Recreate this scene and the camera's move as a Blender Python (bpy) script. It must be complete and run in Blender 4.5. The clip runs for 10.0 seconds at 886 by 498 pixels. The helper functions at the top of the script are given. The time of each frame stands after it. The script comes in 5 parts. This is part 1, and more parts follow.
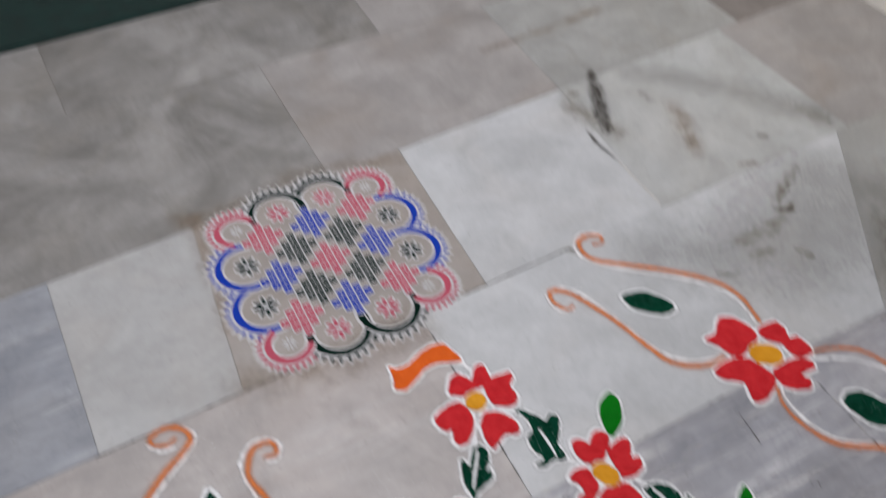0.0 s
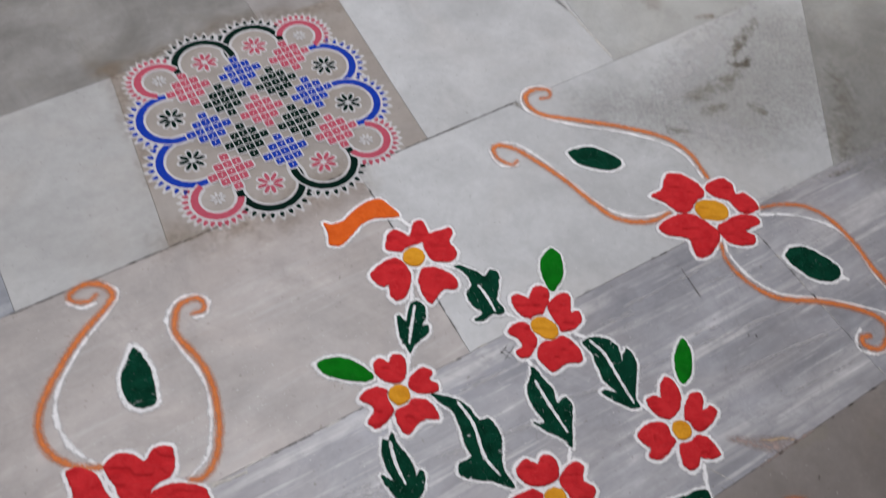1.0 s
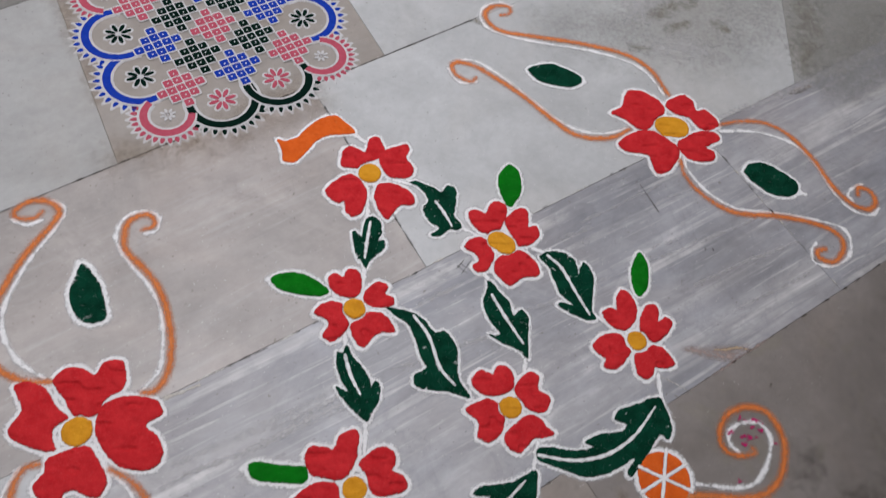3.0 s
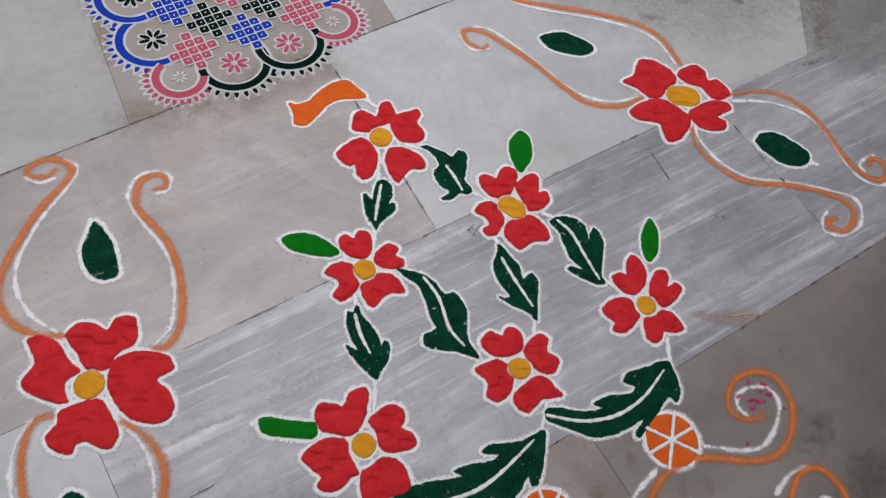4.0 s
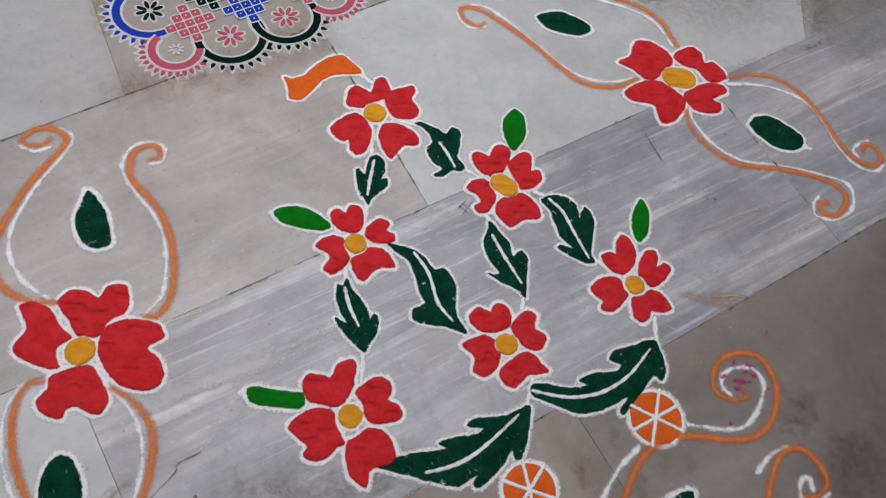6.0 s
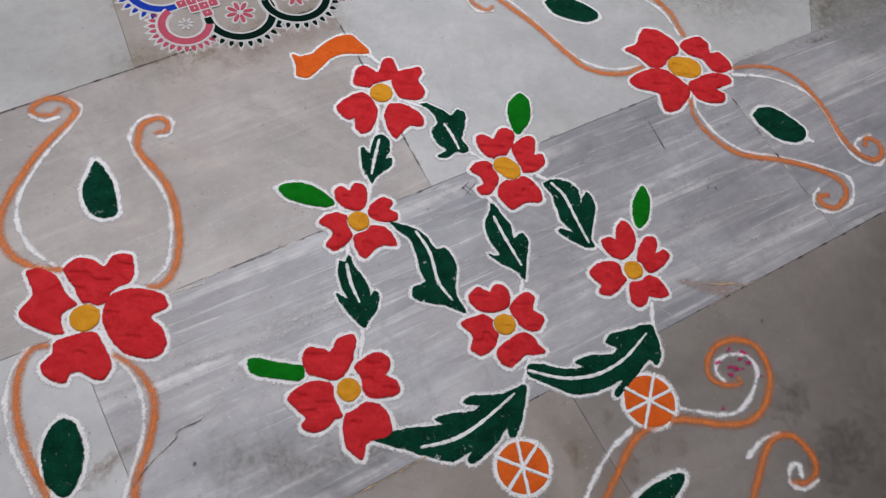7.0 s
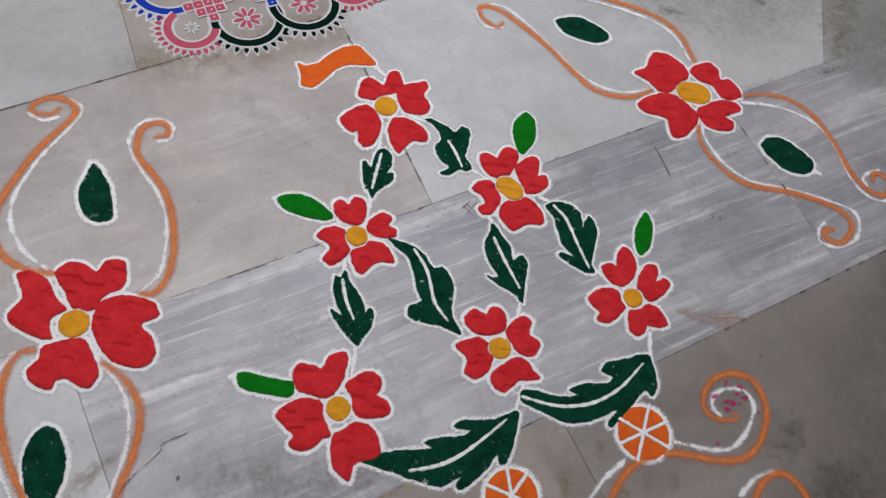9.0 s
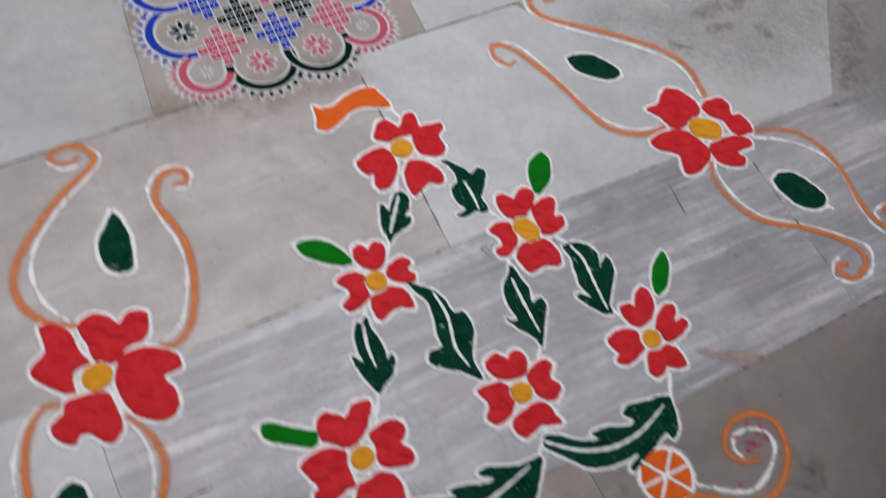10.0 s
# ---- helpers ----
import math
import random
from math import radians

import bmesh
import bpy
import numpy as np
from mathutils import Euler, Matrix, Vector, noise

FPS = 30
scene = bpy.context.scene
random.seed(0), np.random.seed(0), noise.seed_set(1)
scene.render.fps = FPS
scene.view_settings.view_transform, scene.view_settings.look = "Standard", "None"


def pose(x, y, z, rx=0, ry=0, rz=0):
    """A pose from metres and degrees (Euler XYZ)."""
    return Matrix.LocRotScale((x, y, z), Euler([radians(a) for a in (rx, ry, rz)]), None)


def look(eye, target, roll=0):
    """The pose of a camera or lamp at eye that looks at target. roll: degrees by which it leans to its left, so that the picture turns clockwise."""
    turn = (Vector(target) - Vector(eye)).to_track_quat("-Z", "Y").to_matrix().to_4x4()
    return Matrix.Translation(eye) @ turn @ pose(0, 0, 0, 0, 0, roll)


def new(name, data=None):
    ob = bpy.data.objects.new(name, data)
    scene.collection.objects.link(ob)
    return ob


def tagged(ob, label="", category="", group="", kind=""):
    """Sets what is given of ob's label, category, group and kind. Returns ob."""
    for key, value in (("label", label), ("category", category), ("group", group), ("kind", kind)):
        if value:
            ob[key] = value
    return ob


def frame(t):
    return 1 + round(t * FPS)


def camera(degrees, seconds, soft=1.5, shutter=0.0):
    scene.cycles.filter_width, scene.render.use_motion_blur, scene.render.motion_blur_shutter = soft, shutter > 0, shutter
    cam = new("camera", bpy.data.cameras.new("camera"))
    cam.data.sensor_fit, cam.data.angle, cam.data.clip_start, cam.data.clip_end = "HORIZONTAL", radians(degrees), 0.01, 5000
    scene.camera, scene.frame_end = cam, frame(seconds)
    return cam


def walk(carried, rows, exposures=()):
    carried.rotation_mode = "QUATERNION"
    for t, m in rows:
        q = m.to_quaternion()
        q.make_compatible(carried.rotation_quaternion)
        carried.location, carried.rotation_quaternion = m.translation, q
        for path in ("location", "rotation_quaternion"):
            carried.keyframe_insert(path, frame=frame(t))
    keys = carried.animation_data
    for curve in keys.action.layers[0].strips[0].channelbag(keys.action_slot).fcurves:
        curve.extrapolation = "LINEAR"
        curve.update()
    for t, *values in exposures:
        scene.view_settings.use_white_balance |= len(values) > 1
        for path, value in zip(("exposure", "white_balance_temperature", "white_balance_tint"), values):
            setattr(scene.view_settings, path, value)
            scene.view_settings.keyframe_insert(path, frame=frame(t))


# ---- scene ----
cam = camera(57.6, 10.0, soft=1.2, shutter=0.7)
PATH = [
    (0, (0.038, -0.018, 1.438), (-0.047, 1.325, -0.042), 6.4),
    (0.1, (0.061, -0.01, 1.431), (-0.011, 1.291, -0.085), 6.4),
    (0.2, (0.063, -0.022, 1.404), (0.027, 1.269, -0.124), 7.8),
    (0.3, (0.064, -0.015, 1.402), (0.054, 1.242, -0.153), 8.5),
    (0.4, (0.067, -0.018, 1.384), (0.069, 1.229, -0.18), 9.0),
    (0.5, (0.067, -0.002, 1.384), (0.08, 1.218, -0.201), 9.5),
    (0.7, (0.084, -0.014, 1.369), (0.108, 1.187, -0.231), 9.9),
    (1, (0.094, -0.01, 1.344), (0.15, 1.121, -0.305), 11.5),
    (1.2, (0.1, -0.005, 1.333), (0.169, 1.104, -0.33), 12.2),
    (1.5, (0.104, -0.006, 1.329), (0.189, 1.089, -0.342), 13.0),
    (2, (0.117, -0.016, 1.327), (0.227, 1.072, -0.348), 14.1),
    (2.5, (0.129, -0.023, 1.32), (0.251, 1.049, -0.365), 14.5),
    (3, (0.146, -0.052, 1.299), (0.275, 0.981, -0.408), 14.6),
    (4.5, (0.146, -0.111, 1.272), (0.259, 0.896, -0.452), 14.9),
    (5, (0.148, -0.116, 1.277), (0.264, 0.878, -0.455), 15.3),
    (5.5, (0.161, -0.106, 1.276), (0.277, 0.882, -0.458), 15.5),
    (7, (0.174, -0.135, 1.287), (0.29, 0.817, -0.468), 17.8),
    (7.5, (0.173, -0.131, 1.283), (0.284, 0.819, -0.474), 18.5),
    (8, (0.175, -0.123, 1.283), (0.285, 0.826, -0.474), 18.9),
    (8.5, (0.171, -0.102, 1.286), (0.277, 0.853, -0.468), 19.4),
    (9, (0.174, -0.1, 1.283), (0.285, 0.859, -0.469), 20.1),
    (9.5, (0.169, -0.099, 1.279), (0.281, 0.861, -0.472), 20.2),
    (9.7, (0.168, -0.093, 1.281), (0.276, 0.874, -0.466), 19.8),
    (9.8, (0.157, -0.086, 1.288), (0.272, 0.886, -0.457), 20.1),
    (9.9, (0.141, -0.077, 1.296), (0.258, 0.9, -0.446), 20.0),
    (10, (0.116, -0.055, 1.309), (0.234, 0.924, -0.431), 19.6),
]
walk(cam, [(t, look(eye, target, roll)) for t, eye, target, roll in PATH], exposures=())

# ---- light ----
LIGHT_EXPOSURE = 0.0
scene.view_settings.exposure = LIGHT_EXPOSURE
world = bpy.data.worlds.new("sky")
scene.world = world
world.use_nodes = True
_n = world.node_tree.nodes
_sky = _n.new("ShaderNodeTexSky")
_sky.sky_type, _sky.sun_disc = "NISHITA", False
_sky.sun_elevation, _sky.sun_rotation = radians(38), radians(150)
world.node_tree.links.new(_sky.outputs[0], _n["Background"].inputs[0])
_n["Background"].inputs[1].default_value = 0.12

# The slabs run along u, at this angle to x; v lies across them.
COURSE = 38.6
CU, SU = math.cos(radians(COURSE)), math.sin(radians(COURSE))


def uv(u, v, z=0.0):
    return Vector((u * CU - v * SU, u * SU + v * CU, z))


sun = new("sun", bpy.data.lights.new("sun", "SUN"))
sun.data.energy, sun.data.angle, sun.data.color = 1.0, radians(12), (1.0, 0.95, 0.88)
sun.matrix_world = look((0, 0, 6), (1.3, 1.6, 3.4))

# A broad overhead fill, added above the drawing to even out the light.
fill_lamp = new("overhead_fill", bpy.data.lights.new("overhead_fill", "AREA"))
fill_lamp.data.shape, fill_lamp.data.size, fill_lamp.data.size_y = "RECTANGLE", 2.4, 2.0
fill_lamp.data.energy, fill_lamp.data.color = 74.5, (0.975, 0.962, 1.0)
fill_lamp.matrix_world = Matrix.Translation(uv(0.55, 1.28, 2.75)) @ Matrix.Rotation(radians(COURSE), 4, "Z")


# ---- materials ----
def material(name, build, rough=0.9):
    m = bpy.data.materials.new(name)
    m.use_nodes = True
    nt = m.node_tree
    b = nt.nodes["Principled BSDF"]
    b.inputs["Roughness"].default_value = rough
    build(nt, b)
    return m


def node(nt, kind, **values):
    n = nt.nodes.new(kind)
    for k, v in values.items():
        n.inputs[k.replace("_", " ")].default_value = v
    return n


def noise_of(nt, vector, scale, detail=4.0, rough=0.55, distort=0.0):
    n = node(nt, "ShaderNodeTexNoise", Scale=scale, Detail=detail, Roughness=rough, Distortion=distort)
    nt.links.new(vector, n.inputs["Vector"])
    return n.outputs["Fac"]


def ramp(nt, fac, stops):
    r = nt.nodes.new("ShaderNodeValToRGB")
    while len(r.color_ramp.elements) < len(stops):
        r.color_ramp.elements.new(0.5)
    for e, (p, c) in zip(r.color_ramp.elements, stops):
        e.position = p
        e.color = (*c, 1) if isinstance(c, tuple) else (c, c, c, 1)
    nt.links.new(fac, r.inputs["Fac"])
    return r.outputs["Color"]


def mix(nt, fac, a, b, blend="MIX"):
    m = nt.nodes.new("ShaderNodeMix")
    m.data_type, m.blend_type = "RGBA", blend
    for socket, value in ((m.inputs["Factor"], fac), (m.inputs["A"], a), (m.inputs["B"], b)):
        if isinstance(value, (int, float)):
            socket.default_value = value
        elif isinstance(value, tuple):
            socket.default_value = (*value, 1)
        else:
            nt.links.new(value, socket)
    return m.outputs["Result"]


def calc(nt, op, a, b=0.0, c=0.0):
    m = nt.nodes.new("ShaderNodeMath")
    m.operation = op
    for s, v in zip(m.inputs, (a, b, c)):
        if isinstance(v, (int, float)):
            s.default_value = v
        else:
            nt.links.new(v, s)
    return m.outputs[0]


def bump(nt, b, height, strength, distance):
    k = node(nt, "ShaderNodeBump", Strength=strength, Distance=distance)
    nt.links.new(height, k.inputs["Height"])
    nt.links.new(k.outputs["Normal"], b.inputs["Normal"])


def marble(name, base, cloud, warm, vein, streak, cloud_scale=4.0, turn=0.0, stain=0.0):
    """Polished, worn marble: soft clouds, veins along the slab, grains, and stains."""
    def build(nt, b):
        at = nt.nodes.new("ShaderNodeNewGeometry").outputs["Position"]
        info = nt.nodes.new("ShaderNodeObjectInfo")
        shift = nt.nodes.new("ShaderNodeCombineXYZ")
        nt.links.new(calc(nt, "MULTIPLY", info.outputs["Random"], 37.0), shift.inputs["Z"])
        add = nt.nodes.new("ShaderNodeVectorMath")
        nt.links.new(at, add.inputs[0]), nt.links.new(shift.outputs[0], add.inputs[1])
        p = add.outputs[0]
        turned = nt.nodes.new("ShaderNodeMapping")
        turned.inputs["Rotation"].default_value = (0, 0, radians(-COURSE - turn))
        nt.links.new(p, turned.inputs["Vector"])
        long = nt.nodes.new("ShaderNodeMapping")
        long.inputs["Scale"].default_value = (0.55, 12.0, 1.0)
        nt.links.new(turned.outputs[0], long.inputs["Vector"])
        clouds = noise_of(nt, turned.outputs[0], cloud_scale, 7, 0.62, 0.9)
        color = mix(nt, ramp(nt, clouds, [(0.36, 0.0), (0.64, 1.0)]), base, cloud)
        tint = noise_of(nt, turned.outputs[0], 2.1, 4, 0.55, 1.5)
        color = mix(nt, calc(nt, "MULTIPLY", ramp(nt, tint, [(0.48, 0.0), (0.72, 1.0)]), 0.45), color, warm)
        wide = noise_of(nt, long.outputs[0], 0.55, 3, 0.5, 0.25)
        color = mix(nt, calc(nt, "MULTIPLY", ramp(nt, wide, [(0.38, 0.0), (0.62, 1.0)]), streak * 0.42), color, vein)
        shade = noise_of(nt, long.outputs[0], 1.5, 3, 0.55, 0.5)
        color = mix(nt, calc(nt, "MULTIPLY", ramp(nt, shade, [(0.44, 0.0), (0.66, 1.0)]), streak * 0.55), color, cloud)
        thin = noise_of(nt, long.outputs[0], 3.0, 3, 0.6, 0.45)
        broken = noise_of(nt, turned.outputs[0], 9.0, 4, 0.6, 0.6)
        thin = calc(nt, "MULTIPLY", ramp(nt, thin, [(0.54, 0.0), (0.70, 1.0)]), ramp(nt, broken, [(0.36, 0.15), (0.58, 1.0)]))
        color = mix(nt, calc(nt, "MULTIPLY", thin, streak * 0.85), color, vein)
        fine = noise_of(nt, long.outputs[0], 7.5, 4, 0.62, 0.5)
        fine = calc(nt, "MULTIPLY", ramp(nt, fine, [(0.57, 0.0), (0.68, 1.0)]), ramp(nt, broken, [(0.40, 0.25), (0.60, 1.0)]))
        color = mix(nt, calc(nt, "MULTIPLY", fine, streak * 0.8), color, vein)
        hair = nt.nodes.new("ShaderNodeMapping")
        hair.inputs["Scale"].default_value = (16.0, 75.0, 16.0)
        nt.links.new(turned.outputs[0], hair.inputs["Vector"])
        lines = noise_of(nt, hair.outputs[0], 1.0, 4, 0.6, 0.6)
        color = mix(nt, 0.04 + 0.26 * streak * streak, color, mix(nt, 1.0, color, ramp(nt, lines, [(0.3, 0.74), (0.7, 1.24)]), "MULTIPLY"))
        wisp = calc(nt, "ABSOLUTE", calc(nt, "SUBTRACT", noise_of(nt, turned.outputs[0], 3.2, 6, 0.6, 1.8), 0.5))
        color = mix(nt, calc(nt, "MULTIPLY", ramp(nt, wisp, [(0.0, 1.0), (0.022, 0.0)]), 0.22), color, cloud)
        if stain:
            spots = noise_of(nt, p, 7.0, 5, 0.6, 1.2)
            color = mix(nt, calc(nt, "MULTIPLY", ramp(nt, spots, [(0.57, 0.0), (0.62, 1.0)]), stain), color, (0.19, 0.172, 0.14))
        mottle = noise_of(nt, p, 60.0, 5, 0.7)
        color = mix(nt, 0.16, color, mix(nt, 1.0, color, ramp(nt, mottle, [(0.3, 0.62), (0.7, 1.3)]), "MULTIPLY"))
        smear = nt.nodes.new("ShaderNodeMapping")
        smear.inputs["Scale"].default_value = (1.0, 1.2 + 1.6 * streak, 1.0)
        nt.links.new(turned.outputs[0], smear.inputs["Vector"])
        blot = noise_of(nt, smear.outputs[0], 6.5, 6, 0.62, 0.9)
        color = mix(nt, 0.34 + 0.25 * streak, color, mix(nt, 1.0, color, ramp(nt, blot, [(0.32, 0.72), (0.68, 1.18)]), "MULTIPLY"))
        specks = noise_of(nt, p, 130.0, 2, 0.5)
        color = mix(nt, calc(nt, "MULTIPLY", ramp(nt, specks, [(0.70, 0.0), (0.76, 1.0)]), 0.55), color, (0.12, 0.10, 0.08))
        nt.links.new(color, b.inputs["Base Color"])
        worn = noise_of(nt, p, 9.0, 5, 0.6)
        nt.links.new(ramp(nt, worn, [(0.3, 0.30), (0.75, 0.52)]), b.inputs["Roughness"])
        bump(nt, b, mottle, 0.05, 0.001)
    return material(name, build)


MARBLE = {
    "white": marble("white_marble", (0.468, 0.478, 0.488), (0.395, 0.402, 0.408), (0.44, 0.425, 0.41), (0.50, 0.50, 0.508), 0.08),
    "pale": marble("dull_white_marble", (0.390, 0.393, 0.392), (0.325, 0.325, 0.322), (0.34, 0.315, 0.29), (0.43, 0.43, 0.435), 0.15),
    "cream": marble("cream_marble", (0.318, 0.290, 0.268), (0.265, 0.237, 0.214), (0.262, 0.214, 0.172), (0.35, 0.325, 0.303), 0.15, 5.0),
    "taupe": marble("taupe_marble", (0.225, 0.203, 0.19), (0.145, 0.127, 0.117), (0.17, 0.128, 0.10), (0.27, 0.25, 0.24), 0.15, 3.0, 8.0, 0.35),
    "umber": marble("umber_grey_marble", (0.245, 0.222, 0.211), (0.165, 0.146, 0.135), (0.20, 0.162, 0.135), (0.22, 0.20, 0.19), 0.12, 2.5, 8.0, 0.45),
    "beige": marble("beige_grey_marble", (0.318, 0.303, 0.295), (0.228, 0.213, 0.204), (0.25, 0.205, 0.17), (0.37, 0.355, 0.348), 0.2, 3.0, 10.0, 0.12),
    "grey": marble("warm_grey_marble", (0.402, 0.365, 0.347), (0.268, 0.245, 0.233), (0.345, 0.282, 0.25), (0.455, 0.440, 0.440), 0.40, 3.2, 2.0),
    "blue": marble("blue_grey_marble", (0.305, 0.311, 0.345), (0.192, 0.196, 0.220), (0.28, 0.246, 0.238), (0.56, 0.548, 0.552), 0.95, 3.0, -1.5),
    "slate": marble("slate_blue_marble", (0.235, 0.250, 0.282), (0.150, 0.160, 0.185), (0.25, 0.235, 0.235), (0.40, 0.41, 0.43), 0.8, 3.0, 3.0),
    "clay": marble("clay_grey_marble", (0.275, 0.268, 0.260), (0.132, 0.127, 0.119), (0.19, 0.170, 0.142), (0.30, 0.292, 0.284), 0.3, 3.4, 12.0, 0.15),
    "tan": marble("brownish_marble", (0.285, 0.25, 0.225), (0.20, 0.17, 0.15), (0.235, 0.175, 0.13), (0.33, 0.30, 0.28), 0.15, 3.5, 15.0, 0.25),
    "ash": marble("ash_grey_marble", (0.395, 0.405, 0.405), (0.315, 0.322, 0.318), (0.36, 0.35, 0.325), (0.45, 0.45, 0.45), 0.12, 4.5, 25.0, 0.14),
    "olive": marble("stained_grey_marble", (0.315, 0.318, 0.312), (0.240, 0.240, 0.230), (0.25, 0.225, 0.185), (0.38, 0.385, 0.38), 0.15, 4.0, 20.0, 0.18),
}


def powder_material(name, color, dark, pale, holes=0.0, spread=2.4, gain=2.2, relief=0.7, wear=0.0):
    """Loose coloured powder: matt, grainy, thinning to single grains at its edge."""
    def build(nt, b):
        at = nt.nodes.new("ShaderNodeNewGeometry").outputs["Position"]
        grain = noise_of(nt, at, 620.0, 2, 0.6)
        patch = noise_of(nt, at, 38.0, 5, 0.65)
        c = mix(nt, ramp(nt, patch, [(0.35, 0.0), (0.7, 1.0)]), color, dark)
        c = mix(nt, ramp(nt, grain, [(0.58, 0.0), (0.75, 0.55)]), c, pale)
        nt.links.new(c, b.inputs["Base Color"])
        b.inputs["Specular IOR Level"].default_value = 0.02
        bump(nt, b, calc(nt, "ADD", calc(nt, "MULTIPLY", patch, 1.6), calc(nt, "MULTIPLY", grain, 0.5)), relief, 0.0022 if relief < 0.8 else 0.004)
        deep = nt.nodes.new("ShaderNodeAttribute")
        deep.attribute_name = "deep"
        thin = noise_of(nt, at, 420.0, 3, 0.7)
        gap = calc(nt, "SUBTRACT", calc(nt, "ADD", deep.outputs["Fac"], holes), calc(nt, "MULTIPLY_ADD", thin, spread, 0.48 - 0.5 * spread))
        if wear:
            rubbed = noise_of(nt, at, 85.0, 4, 0.6, 0.8)
            gap = calc(nt, "SUBTRACT", gap, ramp(nt, rubbed, [(0.575, 0.0), (0.76, wear)]))
        there = nt.nodes.new("ShaderNodeMath")
        there.operation, there.use_clamp = "MULTIPLY_ADD", True
        there.inputs[1].default_value, there.inputs[2].default_value = gain, 0.35
        nt.links.new(gap, there.inputs[0])
        nt.links.new(there.outputs[0], b.inputs["Alpha"])
    return material(name, build, 0.95)


WHITE = powder_material("white_powder", (0.77, 0.77, 0.78), (0.68, 0.68, 0.69), (0.82, 0.82, 0.82), 0.06, 1.9, 1.6, 0.4)
RED = powder_material("red_powder", (0.59, 0.029, 0.035), (0.47, 0.016, 0.022), (0.68, 0.12, 0.12), 0.2, relief=0.85)
YELLOW = powder_material("yellow_powder", (0.72, 0.33, 0.026), (0.60, 0.25, 0.018), (0.76, 0.42, 0.07), 0.2, relief=0.9)
DARK_GREEN = powder_material("dark_green_powder", (0.0035, 0.046, 0.026), (0.0012, 0.019, 0.010), (0.03, 0.11, 0.07), 0.1, wear=0.95)
GREEN = powder_material("bright_green_powder", (0.004, 0.155, 0.008), (0.003, 0.10, 0.006), (0.05, 0.25, 0.05), 0.2)
ORANGE = powder_material("orange_powder", (0.67, 0.118, 0.018), (0.56, 0.088, 0.013), (0.80, 0.30, 0.10), 0.2)
RUST = powder_material("dusty_orange_powder", (0.66, 0.205, 0.06), (0.58, 0.16, 0.04), (0.70, 0.33, 0.17), -0.02, 1.2, 1.5, 0.3)
MAGENTA = powder_material("magenta_powder", (0.48, 0.02, 0.14), (0.38, 0.015, 0.11), (0.60, 0.12, 0.25), -0.22, 2.8)


def stain_material(name, color, dark, strength, even=0.2):
    """A stain soaked into the stone, or painted shade: cloudy, fading out at its rim."""
    def build(nt, b):
        at = nt.nodes.new("ShaderNodeNewGeometry").outputs["Position"]
        patch, grain = noise_of(nt, at, 22.0, 8, 0.72, 0.5), noise_of(nt, at, 110.0, 5, 0.7)
        nt.links.new(mix(nt, patch, color, dark), b.inputs["Base Color"])
        deep = nt.nodes.new("ShaderNodeAttribute")
        deep.attribute_name = "deep"
        veil = calc(nt, "MULTIPLY", ramp(nt, patch, [(0.40, even), (0.56, 1.0)]), ramp(nt, grain, [(0.34, 0.45), (0.58, 1.0)]))
        nt.links.new(calc(nt, "MULTIPLY", calc(nt, "MULTIPLY", deep.outputs["Fac"], veil), strength), b.inputs["Alpha"])
    return material(name, build, 0.45)


STAIN_DARK = stain_material("dark_stain", (0.045, 0.036, 0.028), (0.025, 0.02, 0.016), 1.0)
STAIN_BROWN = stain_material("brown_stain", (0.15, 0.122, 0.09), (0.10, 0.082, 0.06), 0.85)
STAIN_GREY = stain_material("grey_stain", (0.31, 0.305, 0.29), (0.27, 0.265, 0.25), 0.48, 0.75)
STAIN_PINK = stain_material("pinkish_worn_stone", (0.40, 0.31, 0.285), (0.33, 0.25, 0.225), 0.95, 0.5)
# Used for trodden dirt and for the shade painted in the near corner.
STAIN_DIRT_SHADE = stain_material("grey_brown_dirt_and_shade", (0.15, 0.135, 0.12), (0.12, 0.105, 0.09), 0.66, 0.6)
STAIN_OLIVE = stain_material("olive_brown_stain", (0.25, 0.225, 0.175), (0.18, 0.158, 0.118), 0.62)
STAIN_PALE = stain_material("pale_mineral_vein", (0.56, 0.55, 0.55), (0.44, 0.435, 0.45), 0.75)
STAIN_TAN = stain_material("tan_stain", (0.27, 0.19, 0.115), (0.22, 0.155, 0.10), 0.6)


def paint_material(name, color, dark, dust=0.2):
    def build(nt, b):
        at = nt.nodes.new("ShaderNodeNewGeometry").outputs["Position"]
        patch = noise_of(nt, at, 120.0, 5, 0.65)
        grain = noise_of(nt, at, 900.0, 2, 0.6)
        c = mix(nt, ramp(nt, patch, [(0.35, 0.0), (0.7, 1.0)]), color, dark)
        nt.links.new(mix(nt, ramp(nt, grain, [(0.66, 0.0), (0.85, dust)]), c, (0.6, 0.6, 0.6)), b.inputs["Base Color"])
        b.inputs["Specular IOR Level"].default_value = 0.03
        bump(nt, b, grain, 0.3, 0.0005)
    return material(name, build, 0.85)


PAINT = {
    "pink": paint_material("pink_paint", (0.42, 0.082, 0.122), (0.36, 0.062, 0.095)),
    "blue": paint_material("blue_paint", (0.011, 0.042, 0.34), (0.008, 0.03, 0.27)),
    "green": paint_material("dark_green_paint", (0.0018, 0.013, 0.009), (0.0012, 0.009, 0.006), 0.06),
    "white": paint_material("white_paint", (0.53, 0.525, 0.535), (0.45, 0.445, 0.455)),
}


